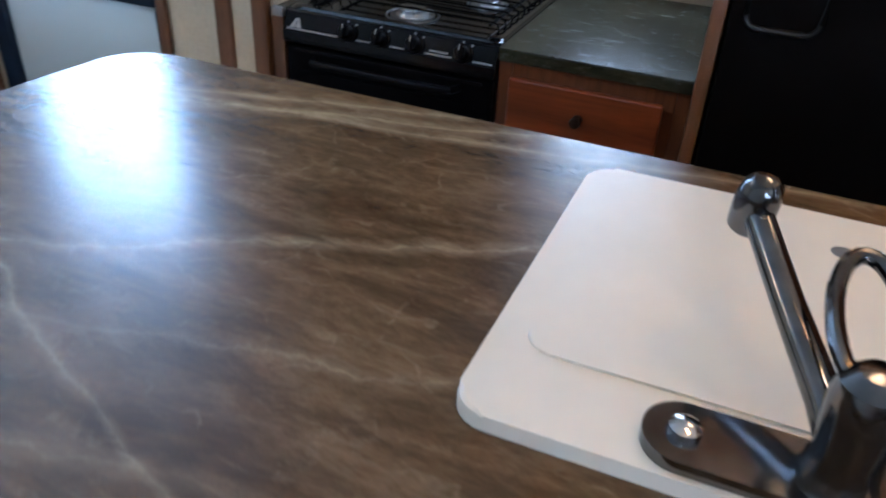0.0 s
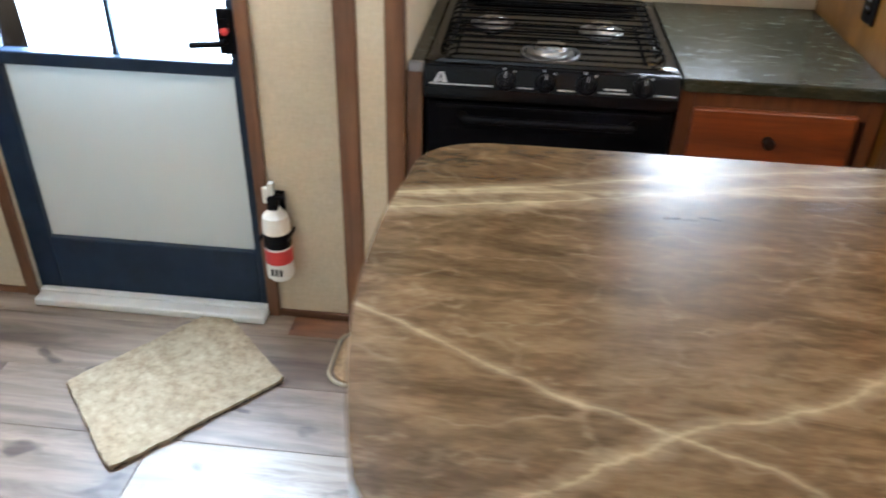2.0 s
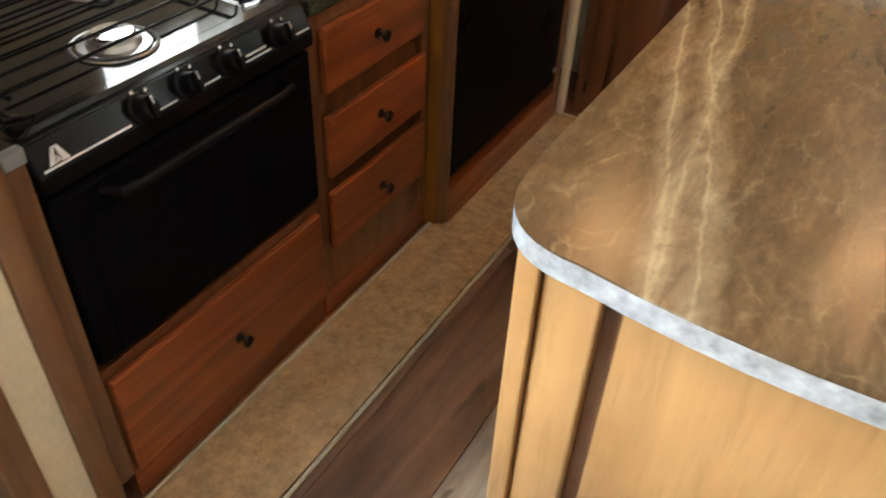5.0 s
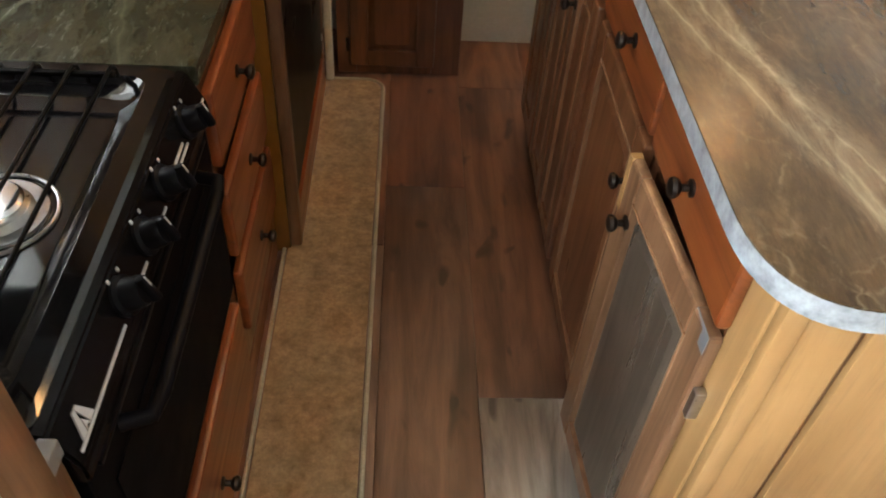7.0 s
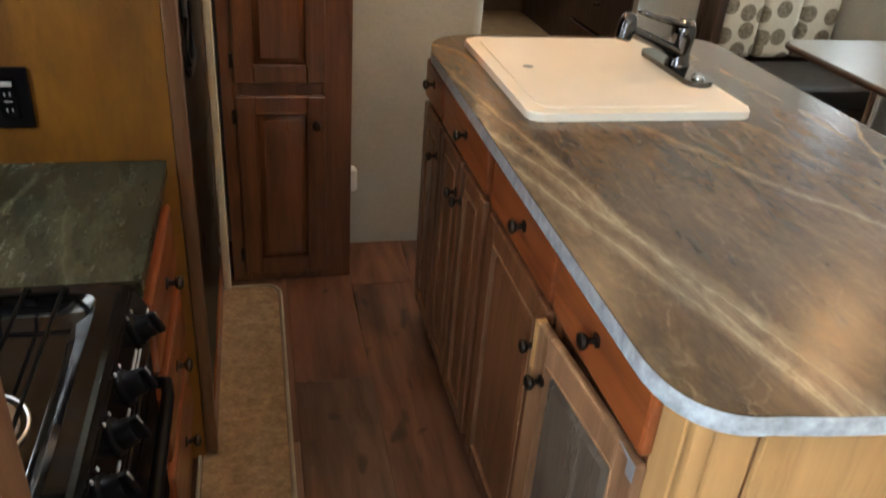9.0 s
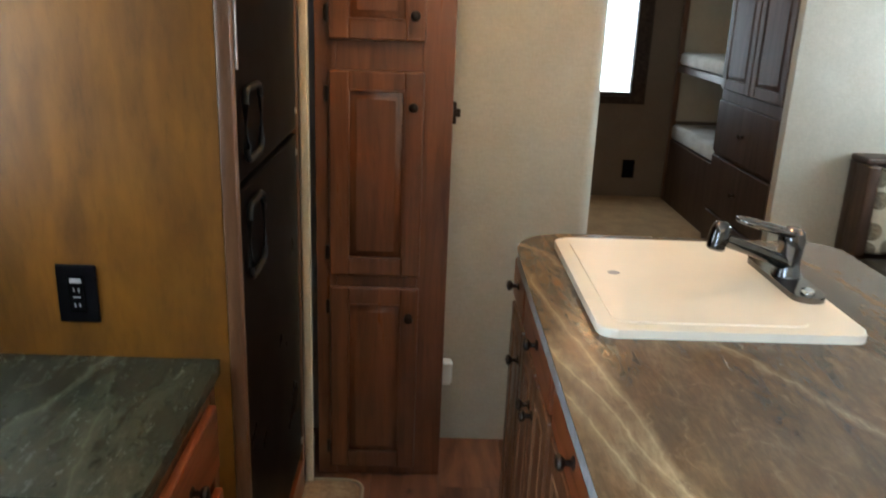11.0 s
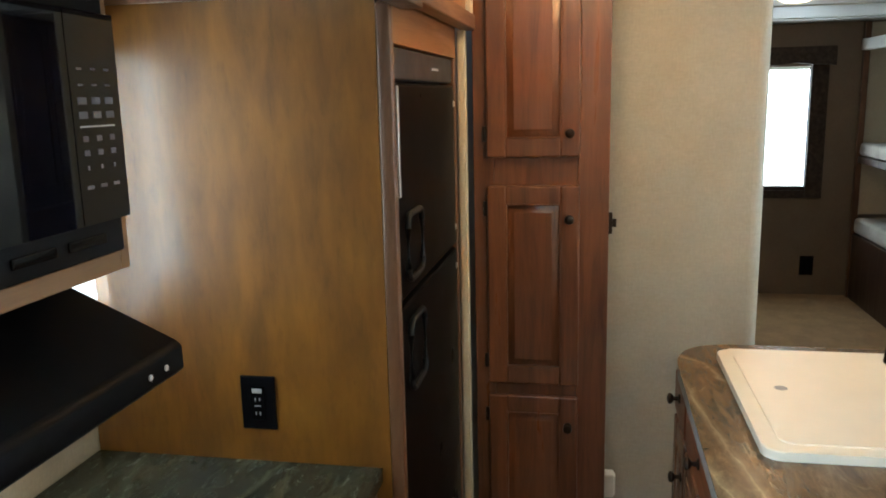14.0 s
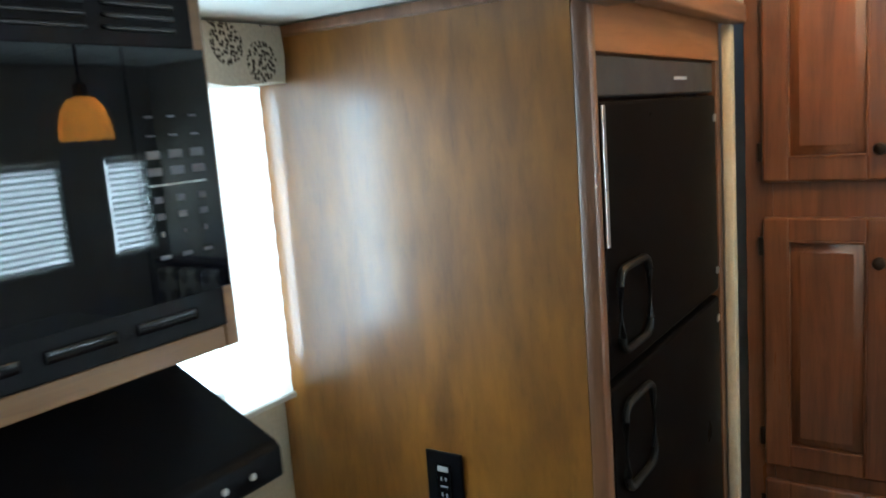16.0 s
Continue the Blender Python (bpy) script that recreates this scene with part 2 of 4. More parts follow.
M = {
    "cherry": wood("cherry_stain", (0.070, 0.023, 0.0093), (0.225, 0.083, 0.032), "z", 0.32, coat=0.5),
    "cherry_h": wood("cherry_stain_horizontal", (0.100, 0.020, 0.0055), (0.31, 0.078, 0.019), "y", 0.34, coat=0.35),
    # grey sheen of the ajar door's panel, put into the stain colour
    "cherry_faded": wood("grey_sheen_stain", (0.048, 0.034, 0.024), (0.130, 0.098, 0.072), "z", 0.30, coat=0.5),
    # paler for rubbed edges, with bevel highlights put into the colour too
    "cherry_pale": wood("rubbed_highlit_stain", (0.115, 0.048, 0.021), (0.33, 0.165, 0.082), "z", 0.34, coat=0.3),
    "maple": wood("honey_maple", (0.31, 0.158, 0.055), (0.46, 0.25, 0.095), "z", 0.42, 0.55),
    "veneer": wood("honey_veneer", (0.125, 0.047, 0.0045), (0.265, 0.110, 0.0115), "z", 0.40, 0.4, coat=1.0, figure=0.32),
    "orange": wood("orange_stain", (0.18, 0.066, 0.016), (0.30, 0.122, 0.035), "y", 0.4),
    "tan_wood": wood("tan_stain", (0.145, 0.076, 0.026), (0.245, 0.136, 0.050), "y", 0.42),
    "post": wood("brown_trim", (0.085, 0.036, 0.016), (0.21, 0.098, 0.045), "z", 0.42),
    "post_y": wood("brown_trim_long", (0.085, 0.036, 0.016), (0.24, 0.11, 0.05), "y", 0.42),
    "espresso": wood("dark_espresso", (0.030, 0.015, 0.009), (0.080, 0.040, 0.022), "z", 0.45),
    "plank": None,
    "counter": laminate("island_laminate", (0.039, 0.021, 0.0095), (0.104, 0.060, 0.027), (0.184, 0.116, 0.056), (0.40, 0.305, 0.18), (0, 0, 0.14),
                        [(-0.475, 0.26, 0.022, 0.6, 0.04), (-0.430, 0.26, 0.03, 0.6, 0.06), (-0.372, 0.13, 0.015, 0.5, 0.05), (0.401, -0.474, 0.010, 0.5, 0.08),
                         (-0.07, 0.507, 0.020, 0.55, 0.13), (0.17, 0.25, 0.016, 0.28, 0.14), (0.36, 0.1, 0.02, 0.3, 0.10)]),
    "counter_k": laminate("kitchen_laminate", (0.013, 0.015, 0.010), (0.034, 0.036, 0.023), (0.066, 0.066, 0.042), (0.14, 0.14, 0.088), (0, 0, 0.1),
                          [(-0.14, 0.3, 0.018, 0.5, 0.08), (0.06, -0.25, 0.012, 0.5, 0.10), (0.18, 0.2, 0.02, 0.45, 0.08)], 0.2),
    "edge": plain("laminate_edge", (0.27, 0.275, 0.28), 0.32, 0, 0.45, 45, 0.2, 160),
    "black": plain("black_enamel", (0.004, 0.004, 0.005), 0.14, 0, 0.25, 20, 0.02, 200, 0.0, 0.2),
    "black_satin": plain("black_satin", (0.004, 0.004, 0.0055), 0.36, 0, 0.25, 20, 0.05, 300, 0.0, 0.09),
    "black_glass": plain("black_glass", (0.002, 0.0028, 0.006), 0.025, 0, 0.2, 6, 0.0, 100, 0.0, 0.36),
    "cast_iron": plain("black_grate", (0.003, 0.003, 0.003), 0.3, 0.0, 0.3, 60, 0.06, 300, 0.0, 0.06),
    "fridge": plain("fridge_black", (0.0045, 0.004, 0.004), 0.3, 0, 0.04, 3, 0.0, 260, 0.0, 0.014),
    "hood_black": plain("hood_black", (0.004, 0.004, 0.005), 0.34, 0, 0.2, 20, 0.03, 300, 0.0, 0.045),
    "pull_grey": plain("pull_grey", (0.009, 0.009, 0.009), 0.38, 0, 0.1, 12, 0.0, 100, 0.0, 0.25),
    "oven_black": plain("oven_black", (0.003, 0.003, 0.004), 0.5, 0, 0.2, 12, 0.0, 100, 0.0, 0.02),
    "grey_plastic": plain("grey_plastic", (0.018, 0.018, 0.020), 0.4),
    "chrome": plain("chrome", (0.72, 0.72, 0.73), 0.12, 1.0, 0.1, 20, 0.0),
    "steel": plain("brushed_steel", (0.52, 0.52, 0.53), 0.3, 1.0, 0.15, 40, 0.03, 300),
    "dark_chrome": plain("dark_chrome", (0.14, 0.135, 0.135), 0.13, 1.0, 0.2, 30, 0.0),
    "bronze": plain("oil_rubbed_bronze", (0.035, 0.024, 0.018), 0.32, 0.8, 0.3, 60, 0.05),
    "white_plastic": plain("white_plastic", (0.78, 0.77, 0.72), 0.4, 0, 0.05),
    "key_print": plain("dim_key_print", (0.10, 0.10, 0.125), 0.5, 0, 0.2, 60, 0),
    "enamel": plain("glossy_enamel", (0.006, 0.006, 0.007), 0.07, 0, 0.25, 20, 0.0, 200, 0.0, 0.5),
    "print": plain("pale_print", (0.45, 0.45, 0.47), 0.5, 0, 0.05, 12, 0),
    "sink": plain("almond_acrylic", (0.785, 0.72, 0.61), 0.40, 0, 0.05, 5, 0.03, 200),
    "paper": wallpaper("cream_wallpaper", (0.66, 0.57, 0.42)),
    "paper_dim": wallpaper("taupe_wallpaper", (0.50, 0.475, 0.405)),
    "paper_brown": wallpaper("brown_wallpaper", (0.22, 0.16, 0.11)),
    "ceiling": plain("ceiling_white", (0.74, 0.76, 0.73), 0.6, 0, 0.05, 4, 0.08, 60),
    "navy": plain("door_frame_paint", (0.012, 0.023, 0.046), 0.34, 0, 0.2, 12, 0.05, 260, 0.0, 0.25),
    "frost": milky("frosted_panel", (0.62, 0.65, 0.64), 0.16, 0.4),
    "amber": milky("amber_glass", (0.95, 0.62, 0.19), 0.7, 0.2, 2.2),
    "opal": milky("opal_dome", (1.0, 0.68, 0.36), 0.7, 0.3, 42.0),
    "glass": glass("clear_glass"),
    "mat": fabric("tan_carpet", (0.215, 0.130, 0.062), (0.46, 0.30, 0.155), 46, 0.97, 0.9, 16),
    "mat_pale": fabric("pale_tan_carpet", (0.235, 0.175, 0.105), (0.47, 0.385, 0.265), 46, 0.97, 0.9, 16),
    "binding": fabric("mat_binding", (0.36, 0.31, 0.22), (0.50, 0.44, 0.33), 160),
    "carpet": fabric("bunkroom_carpet", (0.31, 0.18, 0.07), (0.46, 0.29, 0.12), 50),
    "dots": dotted("dotted_upholstery"),
    "vinyl": plain("dark_vinyl_seat", (0.022, 0.020, 0.019), 0.45, 0, 0.3, 20, 0.2, 120),
    "table": plain("grey_table_laminate", (0.19, 0.185, 0.165), 0.35, 0, 0.2, 30, 0.03),
    "blind": milky("white_blind", (0.88, 0.90, 0.90), 0.75, 0.6),
    "slat": milky("white_slat", (0.70, 0.78, 0.78), 0.28, 0.5),
    "valance": speckled("speckled_valance"),
    "valance_dark": fabric("brown_valance", (0.030, 0.018, 0.012), (0.075, 0.048, 0.034), 30, 0.95, 0.3, 30),
    "red": plain("red_label", (0.55, 0.035, 0.03), 0.45),
    "mattress": fabric("white_mattress", (0.50, 0.48, 0.44), (0.66, 0.64, 0.58), 120, 0.95, 0.2),
    "tape": plain("grey_tape", (0.22, 0.22, 0.23), 0.35, 0.3),
    "aluminium": plain("threshold_white", (0.68, 0.68, 0.66), 0.4, 0.1, 0.08),
}


def plank_material(name, tones):
    m, t, bs = shader(name)
    vec = coords(t, (11, 1.2, 8), piece=True)
    g = noise_tex(t, vec, 1.5, 7, 0.66, 1.1)
    f = noise_tex(t, vec, 8, 4, 0.7)
    knot = noise_tex(t, coords(t, (13, 6.0, 9), piece=True), 1.1, 2, 0.4, 0.4)
    ring = add(t, "ShaderNodeTexWave", Scale=0.45, Distortion=9.0, Detail=3.0)
    ring.inputs["Detail Scale"].default_value = 0.8
    t.links.new(coords(t, (9, 2.2, 5), piece=True), ring.inputs["Vector"])
    cloud = noise_tex(t, coords(t, (4, 1.3, 3), piece=True), 1.6, 3, 0.5)
    info = t.nodes.new("ShaderNodeObjectInfo")
    tone = ramp(t, info.outputs["Random"], tones)
    c = blend(t, tone, ramp(t, g, [(0.30, (0.50, 0.43, 0.39)), (0.5, (0.95, 0.93, 0.91)), (0.72, (1.35, 1.32, 1.28))]), 1.0, "MULTIPLY")
    c = blend(t, c, (0.4, 0.33, 0.28), span(t, f, 0.5, 0.72, 0, 0.28), "MULTIPLY")
    c = blend(t, c, (0.5, 0.42, 0.36), span(t, ring.outputs["Fac"], 0.6, 0.95, 0, 0.35), "MULTIPLY")
    c = blend(t, c, (0.36, 0.29, 0.25), span(t, cloud, 0.47, 0.66, 0, 0.85), "MULTIPLY")
    c = blend(t, c, (0.22, 0.17, 0.14), span(t, knot, 0.65, 0.72, 0, 0.9), "MULTIPLY")
    t.links.new(c, bs.inputs["Base Color"])
    t.links.new(span(t, g, 0.25, 0.75, 0.48, 0.36), bs.inputs["Roughness"])
    bs.inputs["Specular IOR Level"].default_value = 0.75
    bump(t, bs, f, 0.2, 0.0015)
    return m


# entry greys, aisle reds: plank tone with daylight and lamp warmth put in
M["plank"] = plank_material("vinyl_plank_grey_daylit", [(0.0, (0.185, 0.135, 0.100)), (0.5, (0.265, 0.210, 0.165)), (1.0, (0.34, 0.290, 0.235))])
M["plank_warm"] = plank_material("vinyl_plank_red_lamplit", [(0.0, (0.145, 0.052, 0.025)), (0.5, (0.188, 0.078, 0.041)), (1.0, (0.230, 0.112, 0.062))])
M["plank_mid"] = plank_material("vinyl_plank_brown_mixed_light", [(0.0, (0.150, 0.073, 0.043)), (0.5, (0.195, 0.106, 0.067)), (1.0, (0.240, 0.145, 0.100))])

# ---- mesh helpers ----
ORIGIN = {}


def thing(name, at, label, category, group="", kind=""):
    ob = new(name)
    ob.empty_display_size = 0.05
    ob.location = at
    ORIGIN[ob.name] = Vector(at)
    return tagged(ob, label, category, group, kind)


def part(name, bm, material, parent=None, label="", smooth=28):
    """Links a bmesh, made in world metres, as one mesh under a thing or a part."""
    base = ORIGIN[parent.name] if parent else Vector((0, 0, 0))
    bmesh.ops.translate(bm, verts=bm.verts, vec=-base)
    bmesh.ops.recalc_face_normals(bm, faces=bm.faces)
    area = {f: f.calc_area() for f in bm.faces}
    for f in bm.faces:
        f.smooth = True
    for e in bm.edges:
        two = [area[f] for f in e.link_faces]
        e.smooth = len(two) == 2 and e.calc_face_angle(9) <= radians(smooth) and max(two) < 8 * min(two) + 1e-9
    me = bpy.data.meshes.new(name)
    bm.to_mesh(me)
    bm.free()
    me.materials.append(M[material] if isinstance(material, str) else material)
    ob = new(name, me)
    ob.parent = parent
    ORIGIN[ob.name] = base
    if label:
        ob["label"] = label
    return ob


def solo(name, bm, material, label, category, group="", kind=""):
    return tagged(part(name, bm, material), label, category, group, kind)


def structure(name, bm, material, label=""):
    return tagged(part(name, bm, material), label, "", "", "structure")


def boxes(*dims, bevel=0.0, m=None, seg=2):
    """One bmesh of boxes (x0, x1, y0, y1, z0, z1), edges rounded by bevel."""
    bm = bmesh.new()
    for x0, x1, y0, y1, z0, z1 in dims:
        one = bmesh.new()
        bmesh.ops.create_cube(one, size=1)
        bmesh.ops.transform(one, verts=one.verts, matrix=Matrix.Translation(((x0 + x1) / 2, (y0 + y1) / 2, (z0 + z1) / 2)) @ Matrix.Diagonal((abs(x1 - x0), abs(y1 - y0), abs(z1 - z0), 1)))
        if bevel:
            bmesh.ops.bevel(one, geom=one.edges[:], offset=min(bevel, 0.45 * min(abs(x1 - x0), abs(y1 - y0), abs(z1 - z0))), segments=seg, profile=0.5, affect="EDGES")
        merge(bm, one)
    if m:
        bmesh.ops.transform(bm, verts=bm.verts, matrix=m)
    return bm


def merge(bm, other):
    me = bpy.data.meshes.new("tmp")
    other.to_mesh(me)
    other.free()
    bm.from_mesh(me)
    bpy.data.meshes.remove(me)
    return bm


def tube(points, r, seg=14, closed=False):
    """A round bar along points."""
    bm = bmesh.new()
    pts = [Vector(p) for p in points]
    rings = []
    for i, p in enumerate(pts):
        a = pts[i - 1] if i or closed else p
        b = pts[(i + 1) % len(pts)] if i + 1 < len(pts) or closed else p
        d = (b - a).normalized()
        q = d.to_track_quat("Z", "Y")
        rr = r[i] if isinstance(r, (list, tuple)) else r
        rings.append([bm.verts.new(p + q @ Vector((math.cos(k * math.tau / seg) * rr, math.sin(k * math.tau / seg) * rr, 0))) for k in range(seg)])
    n = len(rings)
    for i in range(n if closed else n - 1):
        for k in range(seg):
            bm.faces.new((rings[i][k], rings[i][(k + 1) % seg], rings[(i + 1) % n][(k + 1) % seg], rings[(i + 1) % n][k]))
    if not closed:
        bm.faces.new(rings[0])
        bm.faces.new(rings[-1])
    return bm


def lathe(profile, at, axis=(0, 0, 1), seg=20):
    """Turns (radius, height) pairs round an axis through at."""
    bm = bmesh.new()
    q = Vector(axis).to_track_quat("Z", "Y")
    rings = []
    for r, h in profile:
        rings.append([bm.verts.new(Vector(at) + q @ Vector((math.cos(k * math.tau / seg) * max(r, 1e-4), math.sin(k * math.tau / seg) * max(r, 1e-4), h))) for k in range(seg)])
    for a, b in zip(rings, rings[1:]):
        for k in range(seg):
            bm.faces.new((a[k], a[(k + 1) % seg], b[(k + 1) % seg], b[k]))
    bm.faces.new(rings[0])
    bm.faces.new(rings[-1])
    return bm


def prism(outline, z0, z1, bevel=0.0):
    """An outline (x, y) raised from z0 to z1."""
    bm = bmesh.new()
    lo = [bm.verts.new((x, y, z0)) for x, y in outline]
    hi = [bm.verts.new((x, y, z1)) for x, y in outline]
    bm.faces.new(lo)
    top = bm.faces.new(hi)
    n = len(outline)
    for i in range(n):
        bm.faces.new((lo[i], lo[(i + 1) % n], hi[(i + 1) % n], hi[i]))
    if bevel:
        bmesh.ops.bevel(bm, geom=list(top.edges), offset=bevel, segments=2, profile=0.5, affect="EDGES")
    return bm


def rounded(x0, x1, y0, y1, r, steps=6):
    out = []
    for cx, cy, a0 in ((x1 - r, y0 + r, -90), (x1 - r, y1 - r, 0), (x0 + r, y1 - r, 90), (x0 + r, y0 + r, 180)):
        out += [(cx + r * math.cos(radians(a0 + 90 * k / steps)), cy + r * math.sin(radians(a0 + 90 * k / steps))) for k in range(steps + 1)]
    return out


def facing(x, y, z, way):
    """Frame for fronts: local x to the viewer's right, -y out to the viewer, z up."""
    return pose(x, y, z, 0, 0, {"+x": 90, "-x": -90, "-y": 0, "+y": 180}[way])


def shift(bm, m):
    bmesh.ops.transform(bm, verts=bm.verts, matrix=m)
    return bm


def knob(parent, m, u, w, out, material="bronze", r=0.014):
    prof = [(r * 0.85, 0), (r * 0.85, 0.003), (r * 0.38, 0.005), (r * 0.36, 0.014), (r * 0.8, 0.018), (r, 0.023), (r * 0.9, 0.028), (r * 0.4, 0.031)]
    return part("knob", shift(lathe(prof, (u, -out, w), (0, -1, 0), 16), m), material, parent, "dark bronze round knob")


def raised_front(parent, m, u0, u1, w0, w1, wood_frame, wood_panel, th=0.018, rail=0.05, name="door", knob_at=None, slab=False, bead=None):
    """A cupboard door with stiles, rails and a raised field, or a slab drawer front with an eased edge."""
    if slab:
        ob = part(name, boxes((u0, u1, -th, 0, w0, w1), bevel=0.006, m=m), wood_frame, parent)
        if knob_at:
            knob(ob, m, *knob_at, th)
        return ob
    e = 0.003
    ob = part(name, boxes((u0, u0 + rail, -th, 0, w0, w1), (u1 - rail, u1, -th, 0, w0, w1), (u0 + rail - e, u1 - rail + e, -th + 0.001, 0, w0, w0 + rail), (u0 + rail - e, u1 - rail + e, -th + 0.001, 0, w1 - rail, w1), bevel=0.006, m=m), wood_frame, parent)
    a, b, c, d = u0 + rail, u1 - rail, w0 + rail, w1 - rail
    bm = bmesh.new()
    rings = []
    for inset, out in ((-0.002, 0.004), (0.006, 0.006), (0.020, th - 0.002), (0.024, th - 0.001)):
        rings.append([bm.verts.new((x, -out, z)) for x, z in ((a + inset, c + inset), (b - inset, c + inset), (b - inset, d - inset), (a + inset, d - inset))])
    for r0, r1 in zip(rings, rings[1:]):
        for k in range(4):
            bm.faces.new((r0[k], r0[(k + 1) % 4], r1[(k + 1) % 4], r1[k]))
    bm.faces.new(rings[-1])
    part("raised_panel", shift(bm, m), wood_panel, ob)
    # island beads: rubbed tone plus painted-in highlights; pantry beads keep the plain stain
    if bead:
        g = 0.004
        part("bead", boxes((a - g, a + 0.001, -th - 0.0012, -0.004, c - g, d + g), (b - 0.001, b + g, -th - 0.0012, -0.004, c - g, d + g), (a + 0.001, b - 0.001, -th - 0.0010, -0.004, c - g, c + 0.001), (a + 0.001, b - 0.001, -th - 0.0010, -0.004, d - 0.001, d + g), bevel=0.0015, m=m), bead, ob, "thin bead round the panel")
    if knob_at:
        knob(ob, m, *knob_at, th)
    return ob

# ---- structure ----
structure("subfloor", boxes((-0.75, 3.3, -2.3, 6.3, -0.12, -0.004)), "espresso")
structure("carpet_floor", boxes((0.99, 3.2, 3.0, 6.05, -0.003, 0.004)), "carpet", "tan carpet over the bunk room floor")
# kitchen slide: back wall with a window opening, end walls, low ceiling
WY0, WY1, WZ0, WZ1 = 0.60, 1.035, 1.10, 1.70
structure("wall_kitchen", boxes((-0.74, -0.66, -0.12, WY0, 0, 1.80), (-0.74, -0.66, WY1, 2.25, 0, 1.80), (-0.74, -0.66, WY0, WY1, 0, WZ0), (-0.74, -0.66, WY0, WY1, WZ1, 1.80)), "paper")
structure("wall_slide_end", boxes((-0.66, -0.012, -0.12, -0.03, 0, 1.80)), "paper")
structure("ceiling_slide", boxes((-0.74, 0.055, -0.12, 1.90, 1.80, 1.83)), "ceiling", "white low ceiling of the kitchen slide")
# entrance wall with the door opening
DY0, DY1, DZ1 = -1.185, -0.455, 1.97
structure("wall_entrance", boxes((-0.14, -0.06, -2.2, DY0, 0, 2.05), (-0.14, -0.06, DY1, -0.20, 0, 2.05), (-0.14, -0.06, DY0, DY1, DZ1, 2.05)), "paper")
structure("wall_header", boxes((-0.06, 0.055, -0.20, 1.90, 1.83, 2.05)), "paper")
structure("wall_front", boxes((-0.14, 3.2, -2.3, -2.2, 0, 2.05)), "paper")
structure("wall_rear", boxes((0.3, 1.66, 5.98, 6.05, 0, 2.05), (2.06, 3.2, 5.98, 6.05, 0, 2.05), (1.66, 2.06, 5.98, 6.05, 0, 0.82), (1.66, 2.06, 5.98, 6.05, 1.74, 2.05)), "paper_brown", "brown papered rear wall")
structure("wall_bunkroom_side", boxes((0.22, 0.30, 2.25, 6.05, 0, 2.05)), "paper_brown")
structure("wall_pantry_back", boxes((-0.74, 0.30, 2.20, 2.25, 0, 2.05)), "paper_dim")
# partition with a rounded end
end = [(0.478, 2.15), (0.915, 2.15)] + [(0.915 + 0.04 * math.sin(radians(a)), 2.19 - 0.04 * math.cos(radians(a))) for a in range(15, 180, 15)] + [(0.915, 2.23), (0.30, 2.23), (0.30, 2.20), (0.478, 2.20)]
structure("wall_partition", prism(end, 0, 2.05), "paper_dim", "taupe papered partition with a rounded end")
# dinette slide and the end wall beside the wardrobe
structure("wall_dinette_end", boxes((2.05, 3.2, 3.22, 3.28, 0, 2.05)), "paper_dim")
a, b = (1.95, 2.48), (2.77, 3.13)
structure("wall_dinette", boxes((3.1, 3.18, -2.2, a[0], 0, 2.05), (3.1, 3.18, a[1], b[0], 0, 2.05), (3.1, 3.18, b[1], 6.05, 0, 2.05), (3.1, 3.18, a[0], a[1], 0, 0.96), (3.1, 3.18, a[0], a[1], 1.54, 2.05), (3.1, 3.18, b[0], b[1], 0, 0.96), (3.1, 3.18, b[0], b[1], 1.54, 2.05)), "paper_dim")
bm = boxes((-0.14, 3.2, -2.3, 6.05, 2.05, 2.10))
for y in (-1.5, -0.28, 0.94, 2.16, 3.38, 4.60, 5.5):
    merge(bm, boxes((0.06, 3.1, y - 0.014, y + 0.014, 2.042, 2.052), bevel=0.003))
structure("ceiling", bm, "ceiling", "white panelled ceiling with thin seam strips")

# trims round the slide opening
structure("trim_post_outer", boxes((-0.058, 0.018, -0.203, -0.149, 0, 2.05), bevel=0.006), "post", "brown wooden casing of the slide opening")
structure("trim_strip_cream", boxes((-0.012, 0.010, -0.149, -0.083, 0, 1.80), bevel=0.002), "paper")
structure("trim_post_inner", boxes((-0.012, 0.020, -0.083, -0.036, 0, 1.80), bevel=0.006), "post", "brown wooden trim beside the stove")
structure("trim_stile_stove", boxes((-0.012, -0.001, -0.035, 0.004, 0.09, 0.80), (-0.60, -0.012, -0.029, -0.012, 0.09, 0.80), bevel=0.002), "post")
structure("trim_header", boxes((0.056, 0.098, -0.15, 1.865, 1.764, 1.806), bevel=0.004), "post_y", "brown wooden header over the slide opening")
# dark strip added to stand for the shade under the header
structure("header_shade_strip", boxes((0.056, 0.103, -0.15, 1.12, 1.750, 1.7635), bevel=0.003), "espresso")
structure("trim_header_cream", boxes((0.056, 0.082, 1.13, 1.83, 1.872, 1.925), bevel=0.003), "white_plastic")
structure("trim_header_board", boxes((0.056, 0.076, -0.15, 1.83, 1.8062, 2.04), bevel=0.002), "orange")
structure("header_panel", boxes((0.077, 0.094, 0.20, 1.12, 1.8065, 2.04), bevel=0.004), "ceiling", "white panel over the wooden header")
structure("trim_vertical_upper", boxes((0.060, 0.090, 1.845, 1.885, 1.79, 2.045), bevel=0.008), "paper")
structure("trim_vertical_foot", boxes((0.055, 0.094, 1.838, 1.890, 1.765, 1.790), bevel=0.006), "post")
structure("trim_vertical", boxes((0.048, 0.072, 1.83, 1.862, 0.02, 1.765), bevel=0.006), "paper")
